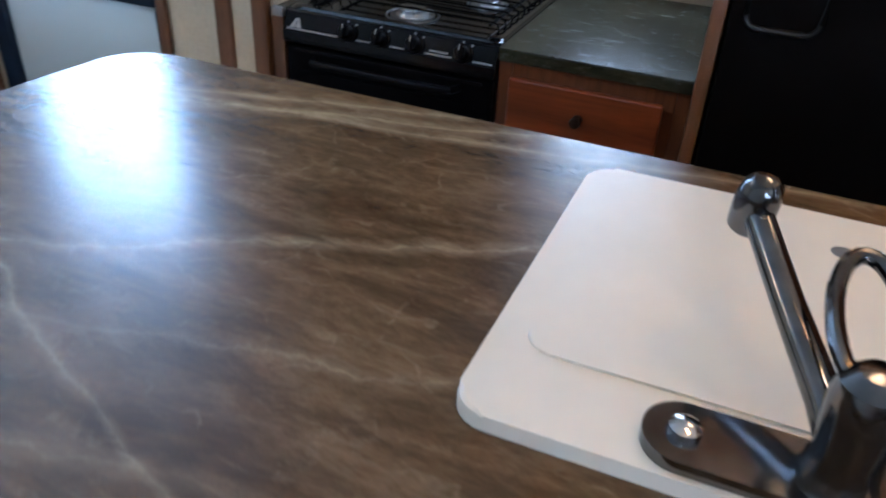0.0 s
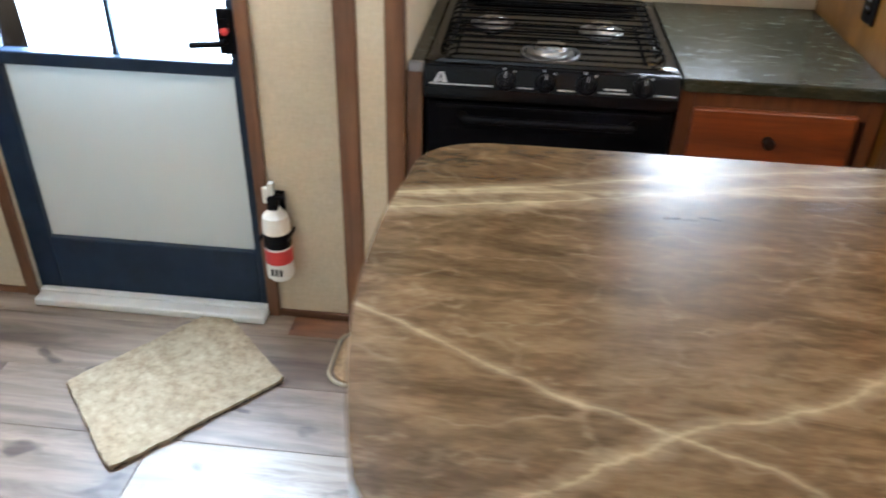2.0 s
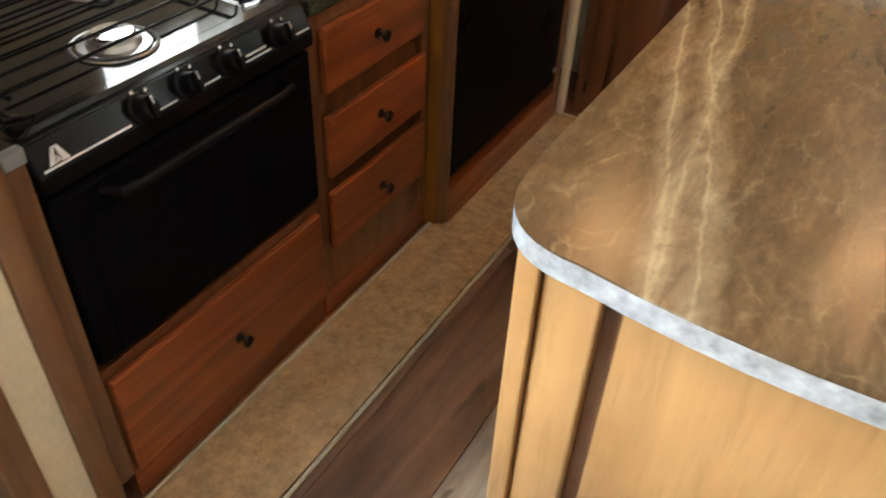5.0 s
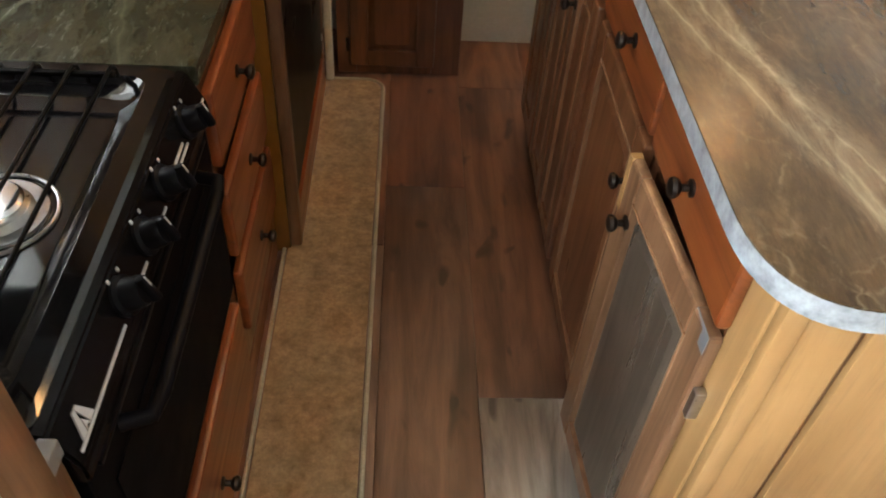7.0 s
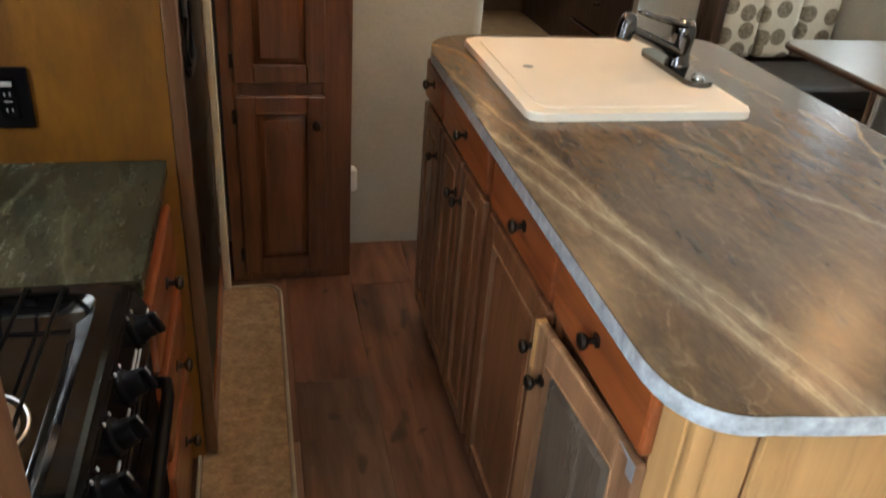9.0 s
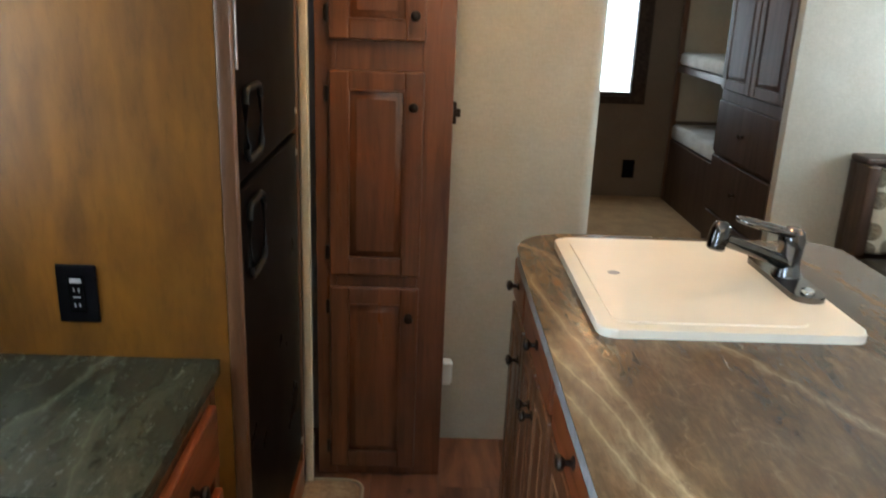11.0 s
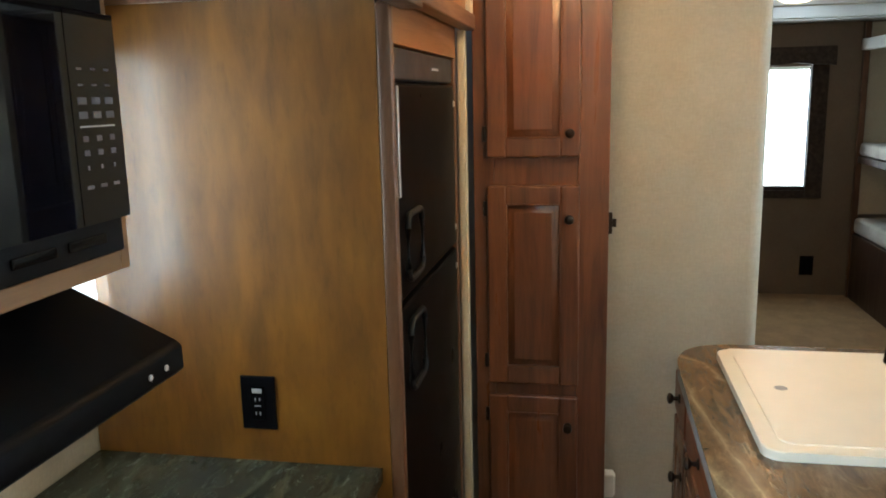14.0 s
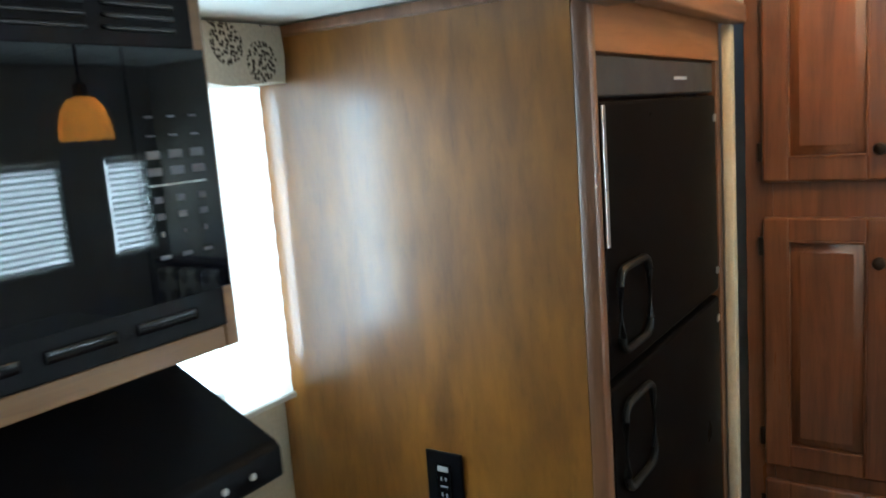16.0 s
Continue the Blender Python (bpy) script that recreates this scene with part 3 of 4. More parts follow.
structure("baseboard", boxes((-0.06, -0.050, DY1 + 0.03, -0.203, 0, 0.022), (-0.06, -0.050, -1.36, DY0 - 0.035, 0, 0.022), bevel=0.003), "post_y")
structure("trim_door_casing", boxes((-0.058, -0.044, DY1 - 0.004, DY1 + 0.032, 0, DZ1 + 0.03), (-0.058, -0.044, DY0 - 0.032, DY0 + 0.004, 0, DZ1 + 0.03), (-0.058, -0.044, DY0 + 0.004, DY1 - 0.004, DZ1 - 0.004, DZ1 + 0.03), bevel=0.004), "post", "brown wooden casing of the entrance door")

# entrance door
door = thing("door_1", (-0.09, -0.82, 0), "dark navy metal entrance door with a frosted lower panel", "door", "", "structure")
part("door_frame", boxes((-0.110, -0.070, DY0 + 0.004, -1.113, 0.02, DZ1 - 0.005), (-0.110, -0.070, -0.488, DY1 - 0.004, 0.02, DZ1 - 0.005), (-0.110, -0.071, -1.113, -0.488, 0.02, 0.200), (-0.110, -0.068, -1.113, -0.488, 0.728, 0.764), (-0.110, -0.071, -1.113, -0.488, 1.90, DZ1 - 0.005), bevel=0.004), "navy", door)
part("frosted_panel", boxes((-0.096, -0.092, -1.113, -0.488, 0.200, 0.728)), "frost", door, "frosted grey lower panel")
pane = part("pane", boxes((-0.100, -0.096, -1.113, -0.488, 0.764, 1.90)), "glass", door)
pane.visible_shadow = False
part("mullion", boxes((-0.104, -0.084, -0.806, -0.790, 0.764, 1.90), bevel=0.003), "navy", door)
handle = part("handle_plate", boxes((-0.070, -0.058, -0.512, -0.470, 0.79, 0.905), bevel=0.005), "black_satin", door)
part("lever", merge(tube([(-0.060, -0.492, 0.825), (-0.040, -0.492, 0.825), (-0.034, -0.505, 0.824), (-0.034, -0.575, 0.818)], 0.008), tube([(-0.064, -0.490, 0.868), (-0.052, -0.490, 0.868)], 0.014)), "black_satin", handle, "black door lever")
part("lock_button", lathe([(0.010, 0), (0.010, 0.006), (0.004, 0.008)], (-0.058, -0.490, 0.85), (1, 0, 0)), "red", handle, "small red lock button")
structure("door_threshold", boxes((-0.075, 0.004, DY0 + 0.02, DY1 - 0.002, 0.0005, 0.026), (-0.06, -0.035, DY0 + 0.02, DY1 - 0.002, 0.026, 0.034), bevel=0.006), "aluminium", "white metal door threshold")


# ---- windows ----
def window(x, y0, y1, z0, z1, side, name):
    """A framed window in a wall across x; side: +1 faces +x into the room."""
    w = thing(name, (x, (y0 + y1) / 2, z0), "white framed window full of daylight", "window", "", "structure")
    f = 0.022
    xa, xb = sorted((x - side * 0.045, x - side * 0.005))
    part("window_frame", boxes((xa, xb, y0, y0 + f, z0, z1), (xa, xb, y1 - f, y1, z0, z1), (xa, xb, y0 + f, y1 - f, z0, z0 + f), (xa, xb, y0 + f, y1 - f, z1 - f, z1), bevel=0.004), "white_plastic", w)
    p = part("pane", boxes((x - side * 0.036, x - side * 0.032, y0 + f, y1 - f, z0 + f, z1 - f)), "glass", w)
    p.visible_shadow = False
    return w


window(-0.66, WY0, WY1, WZ0, WZ1, 1, "window_1")
window(3.10, a[0], a[1], 0.96, 1.54, -1, "window_2")
window(3.10, b[0], b[1], 0.96, 1.54, -1, "window_3")
w4 = thing("window_4", (1.86, 5.98, 0.82), "dark framed bunk room window full of daylight", "window", "", "structure")
part("window_frame", boxes((1.66, 1.70, 5.965, 6.03, 0.82, 1.74), (2.02, 2.14, 5.955, 5.979, 0.76, 1.86), (1.70, 2.02, 5.965, 6.03, 0.82, 0.85), (2.02, 2.06, 5.98, 6.03, 0.82, 1.74), (1.60, 2.02, 5.955, 5.979, 0.76, 0.82), bevel=0.004), "valance_dark", w4)
p = part("pane", boxes((1.70, 2.02, 6.00, 6.004, 0.85, 1.74)), "glass", w4)
p.visible_shadow = False


shade = thing("pleated_shade", (-0.606, 1.02, 1.09), "white pleated shade drawn half across the kitchen window", "shade")
for k in range(13):
    z1 = 1.69 - 0.6 * k / 13
    bm = bmesh.new()
    rows = []
    for i in range(9):
        bulge = math.sin(math.pi * i / 8)
        z = z1 - 0.6 / 13 * i / 8
        rows.append([bm.verts.new((-0.606 + 0.012 * bulge * (1 - 0.4 * c), 0.880 - 0.014 * bulge * (c == 0) + 0.170 * c / 3, z)) for c in range(4)])
    for r0, r1 in zip(rows, rows[1:]):
        for c in range(3):
            bm.faces.new((r0[c], r0[c + 1], r1[c + 1], r1[c]))
    part("pleat", bm, "blind", shade)
part("bottom_rail", boxes((-0.613, -0.598, 0.880, 1.052, 1.078, 1.090), bevel=0.003), "white_plastic", shade)


def valance(name, x0, x1, y0, y1, z0, z1, material, label, dip=0.0, axis="y"):
    """A padded fabric valance box with a slightly waved lower edge."""
    bm = bmesh.new()
    n = 14
    ring = []
    for k in range(n + 1):
        f = k / n
        low = z0 + dip * math.sin(math.pi * f) + 0.004 * math.sin(f * 15)
        if axis == "y":
            y = y0 + (y1 - y0) * f
            q = [(x0, y, low), (x1, y, low), (x1 + 0.004, y, (low + z1) / 2), (x1, y, z1), (x0, y, z1)]
        else:
            xx = x0 + (x1 - x0) * f
            q = [(xx, y1, low), (xx, y0, low), (xx, y0 - 0.004, (low + z1) / 2), (xx, y0, z1), (xx, y1, z1)]
        ring.append([bm.verts.new(v) for v in q])
    for r0, r1 in zip(ring, ring[1:]):
        for k in range(5):
            bm.faces.new((r0[k], r0[(k + 1) % 5], r1[(k + 1) % 5], r1[k]))
    bm.faces.new(ring[0])
    bm.faces.new(ring[-1])
    return solo(name, bm, material, label, "valance")


valance("valance", -0.658, -0.550, 0.615, 1.062, 1.69, 1.795, "valance", "cream valance with a dark scroll print")
valance("valance", 1.60, 2.17, 5.90, 5.953, 1.74, 1.88, "valance_dark", "dark brown fabric valance over the bunk room window", 0.02, "x")


def slat_blind(y0, y1, z0, z1, x):
    t = thing("window_blind", (x, (y0 + y1) / 2, z0), "white slatted blind glowing with daylight", "blind", "blinds at the dinette")
    n = 15
    for k in range(n):
        z = z0 + (z1 - z0) * (k + 0.5) / n
        part("slat", boxes((x - 0.013, x + 0.013, y0, y1, -0.001, 0.001), m=Matrix.Translation((0, 0, z)) @ Matrix.Translation((x, 0, 0)) @ Matrix.Rotation(radians(38), 4, "Y") @ Matrix.Translation((-x, 0, 0))), "slat", t)
    part("head_rail", boxes((x - 0.016, x + 0.016, y0, y1, z1, z1 + 0.03), bevel=0.004), "white_plastic", t)
    return t


slat_blind(a[0] + 0.02, a[1] - 0.02, 0.98, 1.50, 3.072)
slat_blind(b[0] + 0.02, b[1] - 0.02, 0.98, 1.50, 3.072)

# ---- kitchen run ----
stove = thing("gas_stove", (-0.3, 0.305, 0.36), "black built-in gas range with oven and wire grates", "stove")
SY0, SY1 = 0.008, 0.602
part("body", boxes((-0.60, -0.025, SY0 + 0.004, SY1 - 0.004, 0.362, 0.79), bevel=0.004), "black_satin", stove)
# pressed cooktop: rolled rim round a sunken pan
bm = bmesh.new()
rings = []
for inset, z in ((0, 0.792), (0, 0.818), (0.006, 0.824), (0.030, 0.824), (0.042, 0.812), (0.060, 0.806)):
    rings.append([bm.verts.new((x, y, z)) for x, y in rounded(-0.60 + inset, -0.022 - inset, SY0 + inset, SY1 - inset, 0.02 + 0.01 * (inset > 0), 4)])
for r0, r1 in zip(rings, rings[1:]):
    for k in range(len(r0)):
        bm.faces.new((r0[k], r0[(k + 1) % len(r0)], r1[(k + 1) % len(r0)], r1[k]))
bm.faces.new(rings[-1])
bm.faces.new(rings[0])
part("cooktop", bm, "enamel", stove, "glossy black cooktop")
# sloped control panel with a pale line
side = [(-0.026, 0.735), (0.012, 0.740), (0.012, 0.765), (-0.010, 0.815), (-0.026, 0.818)]
bm = bmesh.new()
ends = [[bm.verts.new((x, y, z)) for x, z in side] for y in (SY0, SY1)]
bm.faces.new(ends[0])
bm.faces.new(ends[1])
for k in range(5):
    bm.faces.new((ends[0][k], ends[0][(k + 1) % 5], ends[1][(k + 1) % 5], ends[1][k]))
bmesh.ops.bevel(bm, geom=bm.edges[:], offset=0.003, segments=2, affect="EDGES")
panel = part("control_panel", bm, "black", stove)
tilt = Matrix.Translation((0.0015, 0, 0.789)) @ Matrix.Rotation(radians(-23.7), 4, "Y")
for y0, y1 in ((0.020, 0.172), (0.228, 0.265), (0.321, 0.360), (0.416, 0.489), (0.545, 0.594)):
    part("trim_line", shift(boxes((0, 0.0016, y0, y1, -0.017, -0.0135)), tilt), "print", panel, "pale printed line")
bm = bmesh.new()
for tri in (((0.030, -0.012), (0.044, 0.012), (0.049, 0.012), (0.040, -0.012)), ((0.052, -0.012), (0.049, 0.012), (0.054, 0.012), (0.064, -0.012)), ((0.042, -0.012), (0.0465, 0.0), (0.051, -0.012), (0.0465, -0.009))):
    lo = [bm.verts.new((0.0002, y, z)) for y, z in tri]
    hi = [bm.verts.new((0.0022, y, z)) for y, z in tri]
    bm.faces.new(hi)
    for k in range(4):
        bm.faces.new((lo[k], lo[(k + 1) % 4], hi[(k + 1) % 4], hi[k]))
part("badge", shift(bm, tilt), "print", panel, "pale triangular maker's badge")
part("script_badge", shift(boxes((0, 0.0016, 0.428, 0.478, -0.009, -0.005)), tilt), "print", panel, "pale unreadable lettering")
for y in (0.200, 0.293, 0.388, 0.517):
    out = tilt.to_3x3() @ Vector((1, 0, 0))
    at = tilt @ Vector((0, y, 0.0))
    k = part("knob", lathe([(0.024, 0), (0.024, 0.004), (0.019, 0.007), (0.0175, 0.024), (0.015, 0.028), (0.004, 0.029)], at, out, 24), "black_satin", panel, "black control knob")
    part("grip", shift(boxes((0.026, 0.038, -0.005, 0.005, -0.018, 0.018), bevel=0.003), tilt @ Matrix.Translation((0, y, 0))), "black_satin", k)
    for dims in ((0.001, 0.0025, y - 0.006, y - 0.002, 0.024, 0.029), (0.001, 0.0025, y + 0.018, y + 0.022, 0.019, 0.024), (0.0375, 0.0385, y - 0.0012, y + 0.0012, 0.004, 0.017)):
        part("mark", shift(boxes(dims), tilt), "print", k, "pale dial mark")
oven = part("oven_door", boxes((-0.024, 0.004, SY0 + 0.006, SY1 - 0.006, 0.385, 0.728), bevel=0.006), "oven_black", stove, "black oven door")
part("oven_glass", boxes((0.0042, 0.0062, 0.055, 0.555, 0.41, 0.665), bevel=0.0008), "oven_black", oven, "dark oven window")
part("oven_handle", merge(tube([(0.004, 0.10, 0.700), (0.036, 0.11, 0.702), (0.040, 0.14, 0.702), (0.040, 0.47, 0.702), (0.036, 0.50, 0.702), (0.004, 0.51, 0.700)], 0.010), boxes((0.003, 0.008, 0.04, 0.57, 0.716, 0.724), bevel=0.001)), "black_satin", oven, "black bar handle")


def burner(y, x, r):
    part("drip_ring", tube([(x + r * 1.75 * math.cos(k * math.tau / 32), y + r * 1.75 * math.sin(k * math.tau / 32), 0.808) for k in range(32)], 0.0025, 8, True), "steel", stove, "bright drip ring")
    b = part("burner", lathe([(r * 1.5, 0.806), (r * 1.5, 0.810), (r * 1.15, 0.811), (r * 1.05, 0.820), (r * 0.95, 0.822), (r * 0.3, 0.822)], (x, y, 0), (0, 0, 1), 28), "steel", stove, "steel gas burner")
    part("cap", lathe([(r * 0.92, 0.8225), (r * 0.95, 0.827), (r * 0.85, 0.831), (r * 0.3, 0.832)], (x, y, 0), (0, 0, 1), 28), "chrome", b, "bright burner cap")


burner(0.303, -0.165, 0.040)
burner(0.145, -0.395, 0.032)
burner(0.440, -0.370, 0.032)


grate_z = 0.846
grate = part("grate", boxes((-0.552, -0.088, 0.056, 0.064, 0.836, 0.843), bevel=0.002), "cast_iron", stove, "black wire grate across the cooktop")
part("grate_rail", boxes((-0.552, -0.088, 0.544, 0.552, 0.836, 0.843), bevel=0.002), "cast_iron", grate)
for k in range(10):
    x = -0.545 + 0.05 * k
    part("grate_bar", tube([(x, 0.034, 0.812), (x, 0.040, 0.838), (x, 0.052, grate_z), (x, 0.305, grate_z + 0.0015), (x, 0.556, grate_z), (x, 0.568, 0.838), (x, 0.574, 0.812)], 0.0028, 10), "cast_iron", grate)


def base_unit(name, y0, y1, z1, label, fronts):
    """Base cupboard with a face frame, a recessed plinth and overlay fronts."""
    c = thing(name, (-0.3, (y0 + y1) / 2, 0), label, "cabinet", "kitchen base cabinets")
    part("carcass", boxes((-0.62, -0.030, y0 + 0.003, y1 - 0.003, 0.085, z1 - 0.002)), "cherry", c)
    part("plinth", boxes((-0.58, -0.012, y0 + 0.003, y1 - 0.003, 0.001, 0.084), bevel=0.002), "cherry_h", c)
    zs = sorted({z for f in fronts for z in (f[2], f[3])})
    bars = [(-0.029, -0.012, y0, y0 + 0.035, 0.085, z1), (-0.029, -0.012, y1 - 0.035, y1, 0.085, z1), (-0.029, -0.0125, y0 + 0.035, y1 - 0.035, 0.085, zs[0] + 0.02), (-0.029, -0.0125, y0 + 0.035, y1 - 0.035, zs[-1] - 0.02, z1)]
    part("face_frame", boxes(*bars, bevel=0.002), "cherry", c)
    for fy0, fy1, fz0, fz1, ky, kz in fronts:
        raised_front(c, facing(-0.011, 0, 0, "+x"), fy0, fy1, fz0, fz1, "cherry_h", "cherry_h", 0.019, name="drawer_front", knob_at=(ky, kz), slab=True)
    return c


base_unit("drawer_under_stove", 0.006, 0.603, 0.360, "reddish-brown wooden drawer unit under the range", [(0.012, 0.592, 0.095, 0.342, 0.306, 0.205)])
base_unit("drawer_cabinet", 0.606, 1.066, 0.786, "reddish-brown base cabinet with three wooden drawers", [(0.638, 1.008, 0.612, 0.753, 0.818, 0.682), (0.638, 1.022, 0.408, 0.557, 0.825, 0.485), (0.638, 1.026, 0.205, 0.366, 0.828, 0.283)])
kc = thing("kitchen_worktop", (-0.33, 0.84, 0.79), "dark green-grey marbled laminate worktop beside the stove", "worktop")
part("edge_band", boxes((-0.655, 0.002, 0.607, 1.068, 0.788, 0.817), bevel=0.002), "counter_k", kc)
part("top_sheet", boxes((-0.655, 0.003, 0.606, 1.069, 0.8172, 0.820), bevel=0.001), "counter_k", kc)
part("side_strip", boxes((-0.655, -0.014, -0.028, 0.006, 0.801, 0.819), (-0.655, -0.604, 0.006, 0.606, 0.788, 0.819), bevel=0.002), "counter_k", kc)
part("end_cap", boxes((-0.014, 0.004, -0.030, 0.006, 0.798, 0.822), bevel=0.003), "tape", kc, "grey worn end cap")

# tall veneer panel with outlet and trims
structure("wall_fridge_side", boxes((-0.655, 0.020, 1.071, 1.092, 0, 1.798)), "veneer", "tall honey-brown wood veneer panel")
structure("trim_panel_edge", boxes((0.0205, 0.050, 1.066, 1.096, 0.02, 1.762), bevel=0.007), "post", "wooden edge trim of the veneer panel")
structure("trim_panel_top", boxes((-0.58, 0.020, 1.062, 1.0708, 1.776, 1.797), bevel=0.003), "post")
o = thing("wall_outlet", (-0.265, 1.07, 0.95), "black wall outlet with a lit test button", "outlet")
part("cover_plate", boxes((-0.304, -0.226, 1.0645, 1.0708, 0.893, 1.012), bevel=0.003), "black_satin", o)
part("socket_insert", boxes((-0.281, -0.249, 1.0615, 1.0644, 0.915, 0.990), bevel=0.001), "black", o)
part("test_button", boxes((-0.276, -0.254, 1.0595, 1.0614, 0.976, 0.986), bevel=0.001), "print", o, "pale test button")
for x0, x1, z0, z1 in ((-0.2705, -0.2690, 0.927, 0.934), (-0.2610, -0.2595, 0.927, 0.934), (-0.272, -0.258, 0.9462, 0.9482), (-0.2705, -0.2690, 0.958, 0.965), (-0.2610, -0.2595, 0.958, 0.965)):
    part("slot", boxes((x0, x1, 1.0605, 1.0614, z0, z1)), "print", o)

# fridge in its niche
fr = thing("refrigerator", (-0.3, 1.45, 0.12), "black two-door absorption refrigerator built into the cabinet", "refrigerator")
FY0, FY1 = 1.100, 1.790
part("cabinet", boxes((-0.60, 0.005, FY0, FY1, 0.125, 1.682), bevel=0.004), "black_satin", fr)
v = part("vent_strip", boxes((0.0055, 0.040, FY0, FY1, 1.618, 1.682), bevel=0.004), "grey_plastic", fr, "dark grey control strip")
part("badge", boxes((0.0402, 0.0418, 1.50, 1.585, 1.645, 1.651), bevel=0.0005), "print", v, "pale unreadable maker's name")
for nm, z0, z1, hz0, hz1 in (("upper_door", 1.168, 1.612, 1.208, 1.345), ("lower_door", 0.16, 1.156, 0.968, 1.118)):
    d = part(nm, boxes((0.0055, 0.046, FY0 + 0.002, FY1 - 0.002, z0, z1), bevel=0.007), "fridge", fr, "black door with a moulded pull")
    loop = [(0.056, y, z) for y, z in rounded(1.135, 1.275, hz0, hz1, 0.026, 6)]
    part("pull", tube(loop, 0.007, 10, True), "pull_grey", d, "dark grey rounded loop pull")
    for hz in (z0 + 0.05, z1 - 0.05):
        part("hinge_cap", boxes((0.0462, 0.0492, FY1 - 0.03, FY1 - 0.012, hz - 0.008, hz + 0.008), bevel=0.001), "steel", d)
part("door_strip", boxes((0.0465, 0.0505, FY0 + 0.004, FY0 + 0.018, 1.385, 1.606), bevel=0.0015), "steel", fr, "bright metal door edge strip")
structure("trim_over_fridge", boxes((0.000, 0.046, 1.098, 1.828, 1.686, 1.795), bevel=0.002), "orange", "orange-stained board over the refrigerator")
structure("trim_under_fridge", boxes((0.000, 0.046, 1.098, 1.828, 0.005, 0.118), bevel=0.002), "cherry_h")
structure("trim_fridge_side", boxes((-0.60, 0.046, 1.797, 1.828, 0.12, 1.685), bevel=0.002), "post")

# microwave cabinet, microwave and hood
mc = thing("microwave_cabinet", (-0.44, 0.285, 1.35), "brown wooden wall cabinet framing the microwave", "cabinet")
MY0, MY1 = -0.028, 0.603
part("carcass", boxes((-0.655, -0.262, MY0, MY0 + 0.015, 1.352, 1.797), (-0.655, -0.262, MY1 - 0.015, MY1, 1.352, 1.797), (-0.655, -0.262, MY0 + 0.015, MY1 - 0.015, 1.352, 1.367), (-0.655, -0.262, MY0 + 0.015, MY1 - 0.015, 1.782, 1.797)), "tan_wood", mc)
part("face_frame", boxes((-0.2615, -0.236, MY0, 0.004, 1.350, 1.797), (-0.2615, -0.236, 0.583, MY1, 1.350, 1.797), (-0.2615, -0.2365, 0.004, 0.583, 1.350, 1.378), (-0.2615, -0.2365, 0.004, 0.583, 1.772, 1.797), bevel=0.002), "tan_wood", mc)
mw = thing("microwave_oven", (-0.42, 0.29, 1.379), "black built-in microwave with keypad and vent strips", "microwave")
part("trim_kit", boxes((-0.2355, -0.228, 0.006, 0.581, 1.380, 1.428), (-0.2355, -0.228, 0.006, 0.581, 1.702, 1.770), (-0.2355, -0.229, 0.006, 0.022, 1.428, 1.702), (-0.2355, -0.229, 0.575, 0.581, 1.428, 1.702), bevel=0.002), "black_satin", mw)
part("case", boxes((-0.62, -0.2356, 0.01, 0.577, 1.3795, 1.765)), "black_satin", mw)
for g in range(5):
    y0 = 0.035 + 0.108 * g
    for k in range(4):
        z = 1.718 + 0.0125 * k
        part("vent_slot", boxes((-0.2279, -0.2225, y0, y0 + 0.088, z, z + 0.005), bevel=0.002), "grey_plastic", mw)
for k in range(5):
    y0 = 0.04 + 0.104 * k
    part("lower_slot", boxes((-0.2279, -0.2235, y0, y0 + 0.080, 1.398, 1.412), bevel=0.005), "black", mw)
# slightly bowed front: door and control panel
def bowed(y0, y1, z0, z1, x, sag, n=14):
    bm = bmesh.new()
    mid = 0.292
    prof = []
    for k in range(n + 1):
        y = y0 + (y1 - y0) * k / n
        prof.append((x + sag * (1 - ((y - mid) / 0.29) ** 2), y))
    outline = prof + [(-0.2352, y1), (-0.2352, y0)]
    lo = [bm.verts.new((px, py, z0)) for px, py in outline]
    hi = [bm.verts.new((px, py, z1)) for px, py in outline]
    bm.faces.new(lo)
    bm.faces.new(hi)
    m = len(outline)
    for i in range(m):
        bm.faces.new((lo[i], lo[(i + 1) % m], hi[(i + 1) % m], hi[i]))
    return bm


md = part("door", bowed(0.022, 0.472, 1.430, 1.700, -0.214, 0.0035), "black_glass", mw, "glossy black microwave door")
cp = part("control_panel", bowed(0.4735, 0.580, 1.430, 1.700, -0.2135, 0.0035), "black_glass", mw, "glossy black keypad panel")
part("window_mask", bowed(0.075, 0.385, 1.465, 1.640, -0.2132, 0.0035), M["black_glass"], md, "dark viewing window")
bm = lathe([(0.017, 0), (0.016, 0.0012), (0.004, 0.0016)], (-0.2098, 0.268, 1.446), (1, 0, 0), 20)
for vv in bm.verts:
    vv.co.z = 1.446 + (vv.co.z - 1.446) * 0.38
part("badge", bm, "print", md, "pale oval maker's badge")
for row, z in enumerate((1.628, 1.608, 1.588, 1.570, 1.540, 1.522, 1.503, 1.478)):
    for col in range(3):
        y = 0.494 + 0.0295 * col
        xs = -0.2135 + 0.0035 * (1 - ((y - 0.292) / 0.29) ** 2)
        wdt, hgt = ((0.0055, 0.0014), (0.0055, 0.0012), (0.009, 0.0045), (0.009, 0.0045), (0.0055, 0.0036), (0.0055, 0.0036), (0.002, 0.003), (0.007, 0.0024))[row]
        part("key", boxes((xs - 0.001, xs + 0.0012, y - wdt, y + wdt, z - hgt, z + hgt), bevel=min(wdt, hgt) * 0.9, seg=3), "key_print", cp)
part("display_line", boxes((-0.2125, -0.2108, 0.485, 0.56, 1.5545, 1.5565)), "print", cp)

